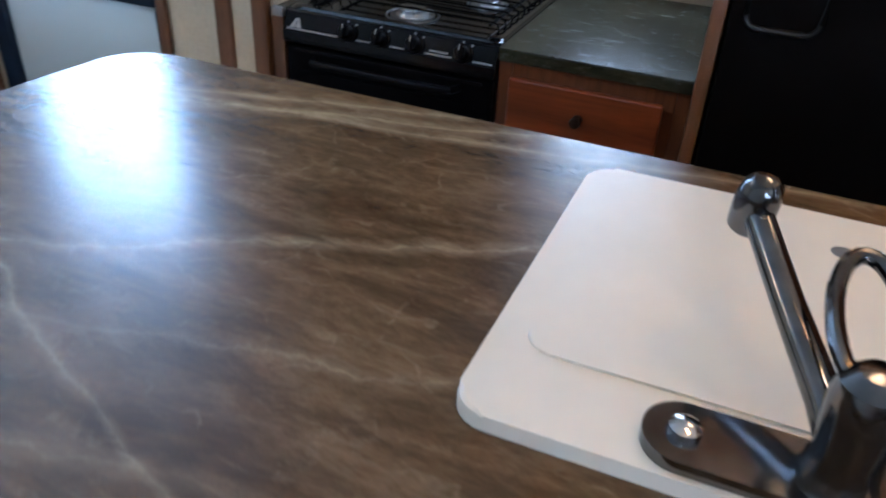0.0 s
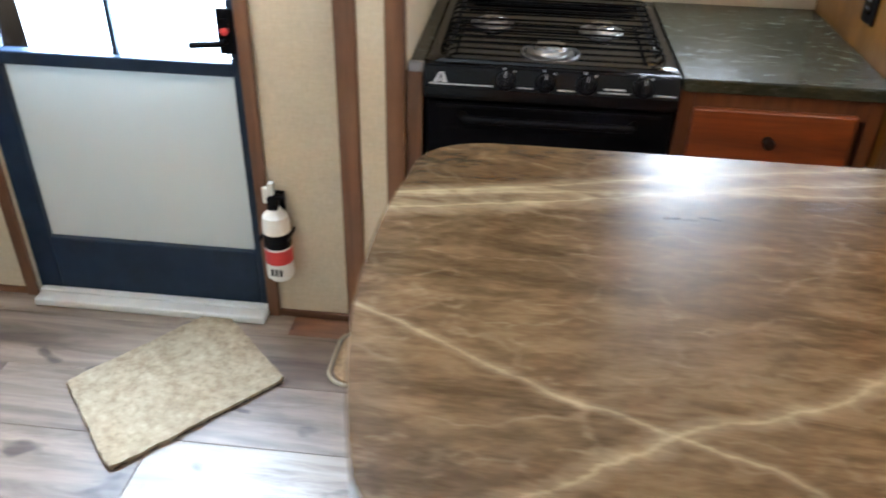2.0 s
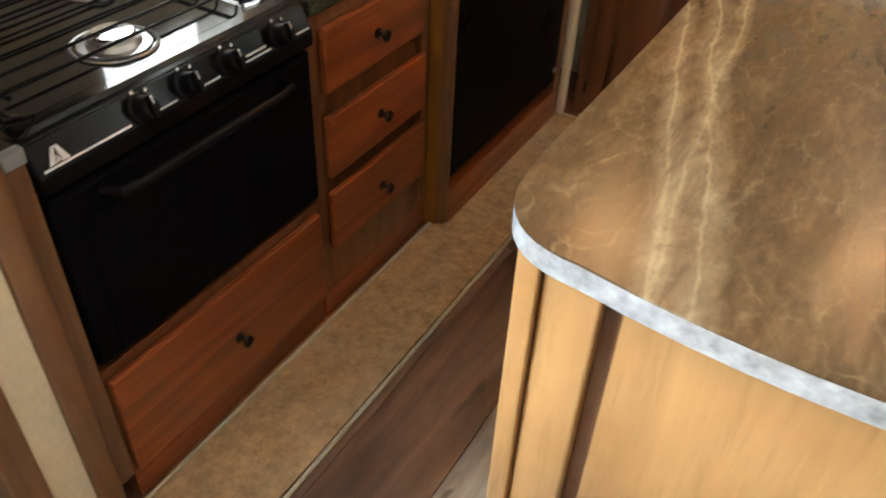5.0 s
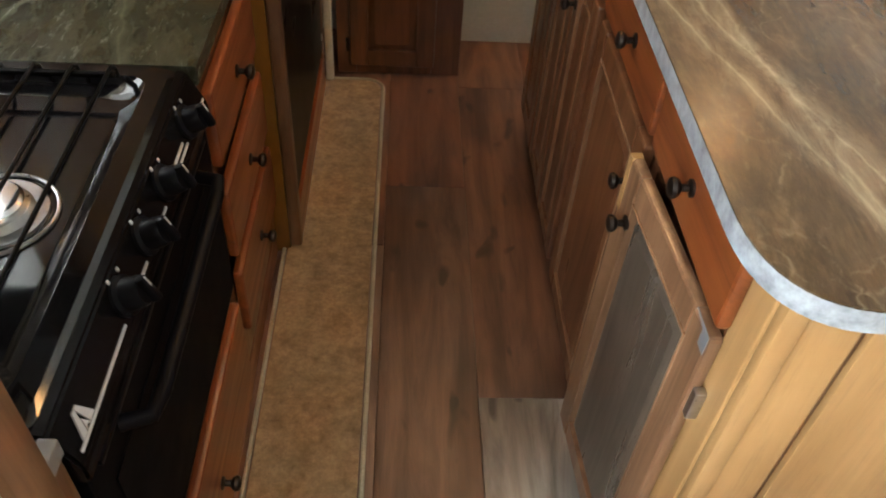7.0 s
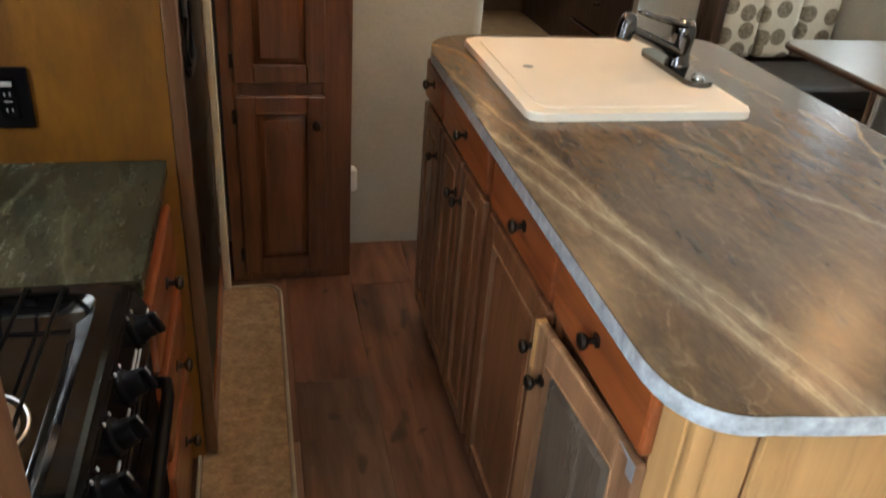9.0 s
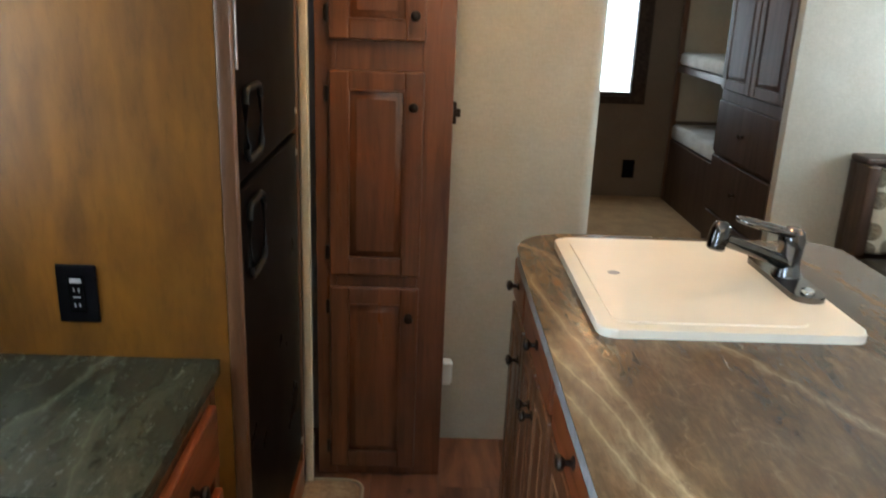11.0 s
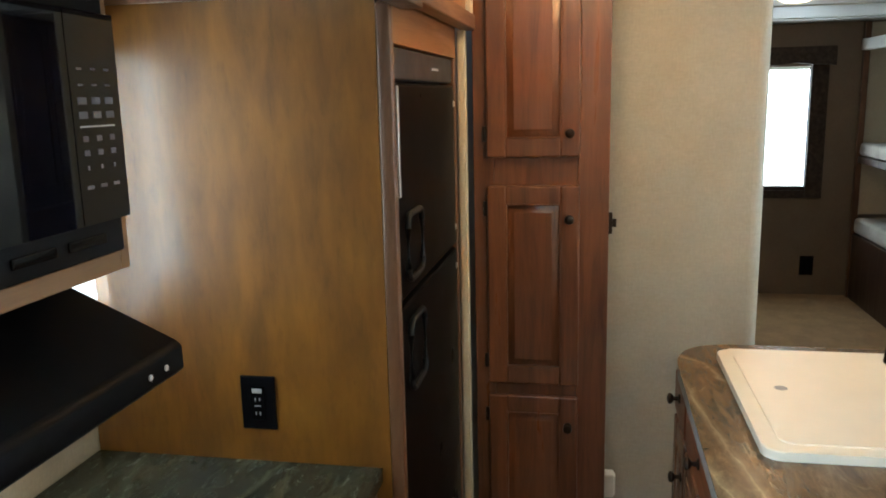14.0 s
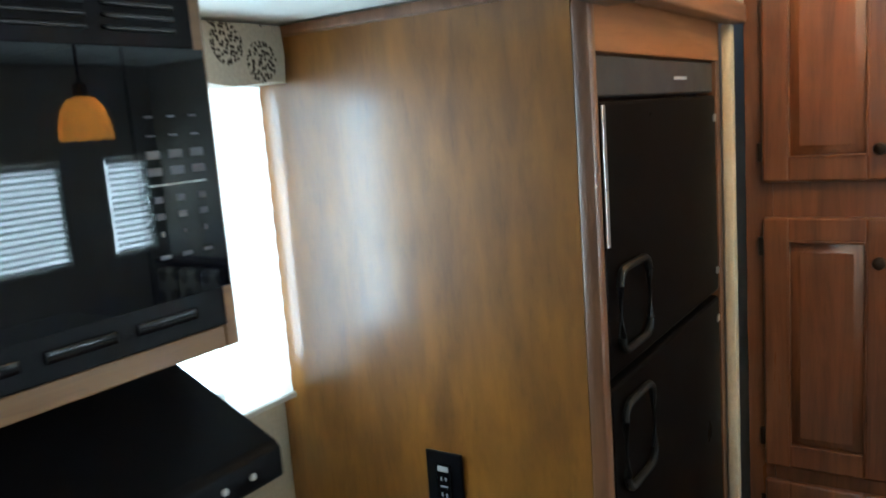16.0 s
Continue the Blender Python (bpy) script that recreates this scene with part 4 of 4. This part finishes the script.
hood = thing("range_hood", (-0.4, 0.28, 1.205), "black metal range hood with sloping top", "hood")
side = [(-0.655, 1.207), (-0.150, 1.207), (-0.142, 1.213), (-0.142, 1.246), (-0.150, 1.254), (-0.345, 1.345), (-0.655, 1.345)]
bm = bmesh.new()
ends = [[bm.verts.new((x, y, z)) for x, z in side] for y in (-0.026, 0.563)]
for e in ends:
    bm.faces.new(e)
for k in range(len(side)):
    bm.faces.new((ends[0][k], ends[0][(k + 1) % 7], ends[1][(k + 1) % 7], ends[1][k]))
bmesh.ops.bevel(bm, geom=[e for e in bm.edges], offset=0.002, segments=1, affect="EDGES")
part("canopy", bm, "hood_black", hood)
for y in (0.475, 0.515):
    part("button", lathe([(0.0042, 0), (0.0042, 0.0022), (0.002, 0.003)], (-0.1422, y, 1.229), (1, 0, 0), 14), "print", hood, "pale round button")
part("grease_filter", boxes((-0.52, -0.22, 0.12, 0.42, 1.2035, 1.2068), bevel=0.001), "steel", hood)
solo("hood_bracket", boxes((-0.655, -0.60, 0.05, 0.50, 1.346, 1.3515)), "black_satin", "thin black strip joining hood and cabinet", "bracket")

# ---- pantry ----
pan = thing("pantry_cabinet", (0.28, 2.05, 0), "tall reddish-brown pantry cabinet with three raised-panel doors", "cabinet")
part("carcass", boxes((0.08, 0.476, 1.936, 2.148, 0.0, 2.046)), "cherry", pan)
part("face_frame", boxes((0.079, 0.140, 1.918, 1.9355, 0.0, 2.046), (0.385, 0.477, 1.918, 1.9355, 0.0, 2.046), (0.140, 0.385, 1.9185, 1.9355, 0, 0.06), (0.140, 0.385, 1.9185, 1.9355, 0.64, 0.72), (0.140, 0.385, 1.9185, 1.9355, 1.30, 1.42), (0.140, 0.385, 1.9185, 1.9355, 1.96, 2.046), bevel=0.002), "cherry", pan)
PF = facing(0, 1.9175, 0, "-y")
for z0, z1, kz in ((0.035, 0.668, 0.575), (0.705, 1.320, 1.222), (1.402, 1.985, 1.472)):
    d = raised_front(pan, PF, 0.120, 0.393, z0, z1, "cherry", "cherry", 0.019, 0.058, knob_at=(0.363, kz), bead="cherry")
    for hz in (z0 + 0.07, z1 - 0.07):
        part("hinge", boxes((0.108, 0.119, 1.908, 1.917, hz - 0.022, hz + 0.022), bevel=0.002), "bronze", d, "dark bronze hinge")
part("side_latch", boxes((0.475, 0.488, 1.945, 1.965, 1.17, 1.235), (0.487, 0.500, 1.95, 1.96, 1.19, 1.215), bevel=0.002), "bronze", pan, "dark bronze latch")
ol = thing("side_vent", (0.49, 2.06, 0.30), "white plastic outlet box on the pantry side", "outlet")
part("box", boxes((0.474, 0.512, 2.045, 2.090, 0.265, 0.350), bevel=0.008), "white_plastic", ol)
part("lid", boxes((0.5122, 0.516, 2.050, 2.085, 0.275, 0.340), bevel=0.0015), "white_plastic", ol)

# ---- island ----
def curve(p0, p1, p2, n=8):
    return [((1 - t) ** 2 * p0[0] + 2 * t * (1 - t) * p1[0] + t * t * p2[0], (1 - t) ** 2 * p0[1] + 2 * t * (1 - t) * p1[1] + t * t * p2[1]) for t in [k / n for k in range(n + 1)]]


def bow(x):
    return 0.066 + 0.42 * (x - 0.97) ** 2


line = curve((0.634, 0.230), (0.632, 0.088), (0.748, bow(0.748)), 12)
line += [(x, bow(x)) for x in np.linspace(0.81, 1.30, 10).tolist()]
line += curve((1.33, bow(1.33)), (1.53, 0.245), (1.53, 0.40), 10)
line += curve((1.53, 1.60), (1.53, 1.70), (1.43, 1.70), 6)
line += curve((0.80, 1.705), (0.650, 1.70), (0.642, 1.53), 8)
top = thing("island_worktop", (1.08, 0.9, 0.878), "brown marbled laminate island worktop with a bowed end", "worktop")
part("edge_band", prism(line, 0.8845, 0.9130), "edge", top, "pale grey speckled laminate edge band")
part("top_sheet", prism(line, 0.9131, 0.9160, 0.001), "counter", top)

isl = thing("kitchen_island", (0.95, 0.9, 0), "kitchen island cabinet with cherry fronts and a honey maple end", "cabinet")
part("carcass", boxes((0.690, 1.245, 0.160, 1.645, 0.075, 0.8838)), "cherry", isl)
part("plinth", boxes((0.715, 1.225, 0.175, 1.63, 0.001, 0.0748)), "espresso", isl)
bays = [(0.185, 0.530), (0.545, 0.925), (0.965, 1.385), (1.40, 1.62)]
ff = [(0.668, 0.6895, 1.608, 1.645, 0.075, 0.8838)]
ff += [(0.668, 0.6895, p[1] - 0.012, q[0] + 0.012, 0.075, 0.8838) for p, q in zip(bays, bays[1:])]
for p, q in bays:
    ff += [(0.6685, 0.6895, p + 0.012, q - 0.012, 0.075, 0.105), (0.6685, 0.6895, p + 0.012, q - 0.012, 0.735, 0.775)]
part("face_frame", boxes(*ff, bevel=0.002), "cherry", isl)
IF = facing(0.667, 0, 0, "-x")
for k, (p, q) in enumerate(bays):
    ky = (0.356, 0.706, 1.15, 1.51)[k]
    raised_front(isl, IF, -q, -p, 0.768, 0.873, "cherry_h", "cherry_h", 0.019, name="drawer_front", knob_at=(-ky, 0.832), slab=True)
    cy = (0.480, 0.575, 1.345, 1.43)[k]
    if k == 2:
        cy = 1.157
        raised_front(isl, IF, -1.170, -p, 0.095, 0.752, "cherry", "cherry", 0.019, 0.048, knob_at=(-1.148, 0.664), bead="cherry_pale")
        d = raised_front(isl, IF, -q, -1.176, 0.095, 0.752, "cherry", "cherry", 0.019, 0.048, knob_at=(-1.200, 0.664), bead="cherry_pale")
    else:
        hang = IF
        if k == 0:  # stands a little ajar
            hang = IF @ Matrix.Translation((-p, 0, 0)) @ Matrix.Rotation(radians(4.0), 4, "Z") @ Matrix.Translation((p, 0, 0))
        # the ajar door's own stains carry its highlights and grey sheen
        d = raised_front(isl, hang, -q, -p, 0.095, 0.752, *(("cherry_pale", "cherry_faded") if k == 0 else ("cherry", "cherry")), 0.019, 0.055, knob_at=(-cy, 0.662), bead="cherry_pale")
    if k == 0:
        part("raw_edge", shift(boxes((-q - 0.0012, -q + 0.013, -0.0198, -0.002, 0.655, 0.7528), bevel=0.001), hang), "maple", d, "bare pale wood at the free edge")
        for hz in (0.64, 0.20):
            part("hinge", boxes((0.652, 0.6675, 0.170, 0.184, hz - 0.026, hz + 0.026), bevel=0.003), "steel", d, "steel hinge")
        part("bumper_tape", boxes((0.6465, 0.6478, 0.186, 0.235, 0.722, 0.753), bevel=0.0004), "tape", d, "grey tape on the door corner")
part("corner_stile", boxes((0.6675, 0.6895, 0.138, 0.185 + 0.010, 0.004, 0.8838), bevel=0.003), "maple", isl)
# honey maple end: corner strips, dark groove, wide panel
part("end_panel", boxes((0.790, 1.250, 0.140, 0.159, 0.004, 0.8838), bevel=0.001), "maple", isl, "honey maple end panel")
part("corner_strip", boxes((0.669, 0.697, 0.118, 0.137, 0.004, 0.8838), bevel=0.004), "maple", isl)
part("corner_board", boxes((0.699, 0.768, 0.128, 0.150, 0.004, 0.8838), bevel=0.004), "maple", isl)
part("dark_groove", boxes((0.768, 0.790, 0.150, 0.159, 0.004, 0.8838)), "post", isl)
part("back_panel", boxes((1.2455, 1.262, 0.165, 1.645, 0.004, 0.8838), bevel=0.001), "cherry", isl)

# sink with its flat cover, and faucet
sk = thing("sink_with_cover", (1.0, 1.3, 0.916), "almond white sink rim with flat covers laid over the bowls", "sink")
outl = rounded(0.742, 1.274, 1.005, 1.612, 0.035, 6)
part("rim", prism(outl, 0.9161, 0.9345, 0.006), "sink", sk)
bm = prism(rounded(0.776, 1.172, 1.040, 1.578, 0.03, 5), 0.9346, 0.9375, 0.0025)
part("cover", bm, "sink", sk, "flat almond cover plate")
part("finger_hole", lathe([(0.014, 0.9371), (0.014, 0.9377), (0.011, 0.9378)], (0.84, 1.33, 0)), "tape", sk, "small oval finger hole")
fa = thing("faucet", (1.245, 1.32, 0.916), "dark chrome single-lever kitchen faucet", "faucet")
part("base_plate", prism(rounded(1.194, 1.268, 1.168, 1.472, 0.036, 10), 0.9347, 0.948, 0.006), "dark_chrome", fa)
part("bolt_cap", lathe([(0.015, 0.948), (0.014, 0.955), (0.006, 0.959)], (1.231, 1.203, 0)), "chrome", fa, "bright bolt cap")
part("column", lathe([(0.033, 0.9485), (0.030, 0.956), (0.026, 0.985), (0.029, 1.015), (0.030, 1.036), (0.027, 1.050), (0.016, 1.060), (0.004, 1.062)], (1.234, 1.32, 0), (0, 0, 1), 24), "dark_chrome", fa)
sp = part("spout", tube([(1.228, 1.317, 0.976), (1.195, 1.300, 0.992), (1.12, 1.260, 1.024), (1.040, 1.222, 1.056)], [0.019, 0.016, 0.0145, 0.0145], 16), "dark_chrome", fa)
part("spray_head", lathe([(0.004, 0.050), (0.012, 0.048), (0.018, 0.041), (0.021, 0.028), (0.0215, 0.012), (0.0195, -0.010), (0.016, -0.014), (0.012, -0.015)], (1.022, 1.213, 1.050), (0.22, 0.1, 1), 28), "dark_chrome", sp, "dark spray head")
oval = [(-0.060 + 0.072 * math.cos(k * math.tau / 28), 0.027 * math.sin(k * math.tau / 28), 0.015 - 0.018 * math.cos(k * math.tau / 28)) for k in range(28)]
part("lever", shift(tube(oval, 0.0075, 12, True), Matrix.Translation((1.234, 1.32, 1.046)) @ Matrix.Rotation(radians(6), 4, "Z")), "dark_chrome", fa, "looped dark lever")

# ---- mats ----
def mat_thing(name, outline, label):
    t = thing(name, (0, 0, 0), label, "mat")
    cx = sum(x for x, y in outline) / len(outline)
    cy = sum(y for x, y in outline) / len(outline)
    part("carpet_top", prism([(cx + (x - cx) * (1 - 0.012 / max(0.05, abs(x - cx) + 0.05)), cy + (y - cy) * (1 - 0.012 / max(0.05, abs(y - cy) + 0.05))) for x, y in outline], 0.0025, 0.0105, 0.002), "mat", t)
    part("binding", tube([(x, y, 0.0065) for x, y in outline], 0.0052, 10, True), "binding", t, "stitched paler binding")
    return t


mat_thing("runner_mat", rounded(0.004, 0.232, -0.222, 1.868, 0.055, 6), "long tan carpet runner with rounded corners")
q = [Vector((-0.045, -0.602, 0)), Vector((0.235, -0.328, 0)), Vector((0.594, -0.645, 0)), Vector((0.322, -0.895, 0))]
out = []
for i in range(4):
    p, r = q[i], q[(i + 1) % 4]
    out += [tuple((p + (r - p) * (0.02 + 0.96 * k / 22))[:2]) for k in range(23)]
dm = thing("door_mat", (0.27, -0.62, 0), "square tan carpet door mat lying askew", "mat")
random.seed(4)
part("carpet_top", prism([(x + random.uniform(-0.004, 0.004), y + random.uniform(-0.004, 0.004)) for x, y in out], 0.006, 0.015, 0.003), "mat_pale", dm)
part("rubber_backing", prism([(0.27 + (x - 0.27) * 0.992, -0.62 + (y + 0.62) * 0.992) for x, y in out], 0.0008, 0.0058), "black_satin", dm, "dark backing under the pile")
bm = bmesh.new()
for i in range(len(out)):
    p, r = Vector((*out[i], 0)), Vector((*out[(i + 1) % len(out)], 0))
    side = Vector(((r - p).y, -(r - p).x, 0)).normalized()
    for k in range(9):
        f = p + (r - p) * random.random()
        tip = f + side * random.uniform(0.001, 0.009) + (r - p) * random.uniform(-0.3, 0.3)
        w = (r - p).normalized() * 0.0016
        z = random.uniform(0.003, 0.013)
        quad = [bm.verts.new(v) for v in (f - w + Vector((0, 0, z)), f + w + Vector((0, 0, z)), tip + Vector((0, 0, max(0.001, z - 0.004))), f + Vector((0, 0, z - 0.002)))]
        for tri in ((0, 1, 2), (1, 3, 2), (3, 0, 2), (0, 3, 1)):
            bm.faces.new([quad[v] for v in tri])
part("frayed_edge", bm, "mat_pale", dm, "short frayed carpet threads")

# ---- fire extinguisher ----
ex = thing("fire_extinguisher", (-0.015, -0.397, 0.15), "small white fire extinguisher with red label on the wall", "fire extinguisher")
part("cylinder", lathe([(0.030, 0.168), (0.037, 0.176), (0.038, 0.190), (0.038, 0.345), (0.034, 0.368), (0.020, 0.383), (0.016, 0.392)], (-0.016, -0.397, 0), (0, 0, 1), 28), "white_plastic", ex)
part("red_band", lathe([(0.0384, 0.226), (0.0384, 0.270)], (-0.016, -0.397, 0), (0, 0, 1), 28), "red", ex, "red label band")
part("black_band", lathe([(0.0386, 0.276), (0.0386, 0.320)], (-0.016, -0.397, 0), (0, 0, 1), 28), "black_satin", ex, "black label band")
part("print_block", boxes(*[(0.0215, 0.0232, -0.412 + 0.012 * k, -0.404 + 0.012 * k, 0.192, 0.214) for k in range(3)], bevel=0.0004), "grey_plastic", ex)
hd = part("valve_head", boxes((-0.028, 0.002, -0.412, -0.384, 0.388, 0.425), (-0.022, -0.004, -0.400, -0.366, 0.418, 0.432), bevel=0.005), "black_satin", ex)
part("trigger", boxes((-0.024, -0.004, -0.408, -0.392, 0.430, 0.468), (-0.022, -0.006, -0.425, -0.408, 0.405, 0.452), bevel=0.004), "white_plastic", hd, "white trigger")
part("wall_bracket", boxes((-0.060, -0.052, -0.415, -0.379, 0.16, 0.42), (-0.055, 0.020, -0.437, -0.433, 0.300, 0.312), (-0.055, 0.020, -0.361, -0.357, 0.300, 0.312), bevel=0.001), "black_satin", ex)

# ---- entry side: dark cabinet beside the door ----
ec = thing("entry_cabinet", (0.2, -1.75, 0), "dark espresso cabinet beside the entrance door", "cabinet")
part("carcass", boxes((-0.055, 0.55, -2.15, -1.375, 0.002, 0.95), bevel=0.003), "espresso", ec)
raised_front(ec, facing(0, -1.374, 0, "+y"), -0.53, 0.04, 0.06, 0.93, "espresso", "espresso", 0.018, 0.06)

# ---- lamps ----
def dome(x, y):
    d = thing("ceiling_light", (x, y, 2.042), "round ceiling light with a warm glowing dome", "ceiling light", "ceiling domes")
    part("rim", lathe([(0.120, 2.042), (0.123, 2.036), (0.114, 2.030), (0.10, 2.030), (0.10, 2.042)], (x, y, 0), (0, 0, 1), 32), "white_plastic", d)
    g = part("diffuser", lathe([(0.108, 2.029), (0.102, 2.008), (0.080, 1.984), (0.045, 1.968), (0.004, 1.964)], (x, y, 0), (0, 0, 1), 32), "opal", d, "glowing opal diffuser")
    g.visible_shadow = False
    return d


dome(0.42, 1.50)
dome(2.25, 1.53)
# unseen dome added over the entry to go with its fill bulb
dome(1.1, -0.9)
dome(1.33, 3.55)
pe = thing("pendant_lamp", (1.1, 1.32, 2.05), "pendant lamp with a glowing amber glass shade", "pendant lamp")
part("canopy", lathe([(0.055, 2.049), (0.055, 2.04), (0.03, 2.025), (0.006, 2.02)], (1.1, 1.32, 0), (0, 0, 1), 24), "bronze", pe)
part("stem", tube([(1.1, 1.32, 2.024), (1.1, 1.32, 1.76)], 0.005), "bronze", pe)
part("socket", lathe([(0.006, 1.785), (0.02, 1.775), (0.022, 1.735), (0.016, 1.730)], (1.1, 1.32, 0), (0, 0, 1), 20), "bronze", pe)
sh = [(0.022, 1.742), (0.046, 1.733), (0.064, 1.708), (0.075, 1.668), (0.080, 1.622), (0.077, 1.622), (0.072, 1.668), (0.061, 1.705), (0.043, 1.729), (0.022, 1.737)]
g = part("shade", lathe(sh, (1.1, 1.32, 0), (0, 0, 1), 32), "amber", pe, "amber glass shade")
g.visible_shadow = False

# ---- dinette ----
be = thing("dinette_bench", (2.75, 2.95, 0), "dinette bench with dotted cream back cushions and dark seat", "bench")
part("base", boxes((2.42, 3.08, 2.62, 3.20, 0.002, 0.34), bevel=0.004), "espresso", be)
part("seat_cushion", boxes((2.40, 3.08, 2.58, 3.04, 0.342, 0.46), bevel=0.03, seg=3), "vinyl", be, "dark vinyl seat cushion")
for k in range(3):
    x0 = 2.43 + 0.217 * k
    part("back_cushion", boxes((x0, x0 + 0.213, 3.045, 3.150, 0.462, 0.86), bevel=0.035, seg=4), "dots", be, "cream cushion with grey-brown discs")
part("back_frame", boxes((2.37, 3.085, 3.152, 3.21, 0.342, 0.88), (2.37, 3.085, 3.06, 3.21, 0.881, 0.91), (2.37, 2.425, 3.03, 3.151, 0.462, 0.88), bevel=0.01), "espresso", be)
tb = thing("dinette_table", (2.62, 1.95, 0), "grey laminate dinette table on a chrome post", "table")
part("tabletop", prism(rounded(2.27, 3.06, 1.50, 2.36, 0.09, 6), 0.715, 0.742, 0.004), "table", tb)
part("table_edge", tube([(x, y, 0.728) for x, y in rounded(2.27, 3.06, 1.50, 2.36, 0.09, 6)], 0.013, 14, True), "espresso", tb)
for y in (1.72, 2.14):
    part("leg", lathe([(0.085, 0.001), (0.085, 0.012), (0.03, 0.03), (0.028, 0.06), (0.028, 0.714)], (2.62, y, 0), (0, 0, 1), 24), "chrome", tb, "chrome table post")

# ---- bunk room ----
wr = thing("wardrobe", (2.3, 3.7, 0), "dark espresso wardrobe with tall doors over drawers", "wardrobe")
part("carcass", boxes((2.07, 2.60, 3.29, 4.12, 0.0045, 2.045)), "espresso", wr)
WF = facing(2.069, 0, 0, "-x")
for u0, u1 in ((-4.11, -3.71), (-3.70, -3.30)):
    raised_front(wr, WF, u0, u1, 1.09, 2.02, "espresso", "espresso", 0.018, 0.06)
for z0, z1 in ((0.10, 0.40), (0.42, 0.72), (0.74, 1.03)):
    raised_front(wr, WF, -4.10, -3.30, z0, z1, "espresso", "espresso", 0.018, name="drawer_front", slab=True, knob_at=(-3.70, (z0 + z1) / 2))
bb = thing("bunk_bed", (2.5, 4.9, 0), "built-in bunk bed with two pale mattresses", "bed")
for y in (4.62, 5.90):
    part("post", boxes((2.35, 2.39, y, y + 0.045, 0.0045, 2.04), bevel=0.004), "post", bb)
part("lower_deck", boxes((2.36, 3.08, 4.14, 5.95, 0.0045, 0.50), bevel=0.004), "espresso", bb)
part("upper_deck", boxes((2.36, 3.08, 4.14, 5.95, 1.03, 1.08), bevel=0.004), "espresso", bb)
part("lower_mattress", boxes((2.37, 3.06, 4.16, 5.93, 0.502, 0.62), bevel=0.03, seg=3), "mattress", bb)
part("upper_mattress", boxes((2.37, 3.06, 4.16, 5.93, 1.082, 1.18), bevel=0.03, seg=3), "mattress", bb)
part("upper_valance", boxes((2.33, 2.38, 4.68, 5.90, 1.84, 1.92), bevel=0.005), "white_plastic", bb)
structure("bunk_end_panel", boxes((2.40, 3.09, 5.955, 5.975, 0.64, 2.04)), "paper", "cream papered panel at the end of the bunks")
ow = thing("rear_outlet", (2.06, 5.975, 0.35), "dark outlet low on the rear wall", "outlet")
part("cover_plate", boxes((2.02, 2.12, 5.970, 5.9795, 0.16, 0.31), bevel=0.002), "black_satin", ow)

# ---- floor planks ----
floor = tagged(new("floor"), "brown-grey wood-look vinyl plank floor", "", "", "structure")
random.seed(11)
PW, PL, G = 0.22, 1.22, 0.0010


def plank_mesh(w, length, material):
    bm = boxes((-w / 2 + G / 2, w / 2 - G / 2, -length / 2 + G / 2, length / 2 - G / 2, -0.0035, 0.0))
    bmesh.ops.bevel(bm, geom=[e for e in bm.edges if all(v.co.z > -0.001 for v in e.verts)], offset=0.0012, segments=1, affect="EDGES")
    me = bpy.data.meshes.new("plank")
    bm.to_mesh(me)
    bm.free()
    me.materials.append(M[material])
    return me


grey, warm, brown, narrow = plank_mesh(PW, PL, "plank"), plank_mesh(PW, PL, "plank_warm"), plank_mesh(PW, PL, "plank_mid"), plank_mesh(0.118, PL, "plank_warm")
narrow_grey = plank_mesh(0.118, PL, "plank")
for row in range(-1, 13):
    x0 = 0.035 + PW * row
    off = 0.63 + (0.47, 0.71, 0.0, 1.02, 0.21)[row % 5]
    y0 = off - PL * 3
    while y0 < 3.0:
        if y0 + PL > -2.15:
            # warmer towards the aisle: part plank tone, part lamp colour in the material
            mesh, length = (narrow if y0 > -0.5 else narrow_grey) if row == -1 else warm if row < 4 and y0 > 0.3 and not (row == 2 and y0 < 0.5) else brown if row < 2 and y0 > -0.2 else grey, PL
            if y0 < -2.22:  # cut at the end wall
                length = y0 + PL + 2.22
                mesh = plank_mesh(0.118 if row == -1 else PW, length, "plank")
            ob = new("plank", mesh)
            ob.parent = floor
            ob.location = (x0 + 0.161 if row == -1 else x0 + PW / 2, y0 + PL - length / 2, 0)
        y0 += PL
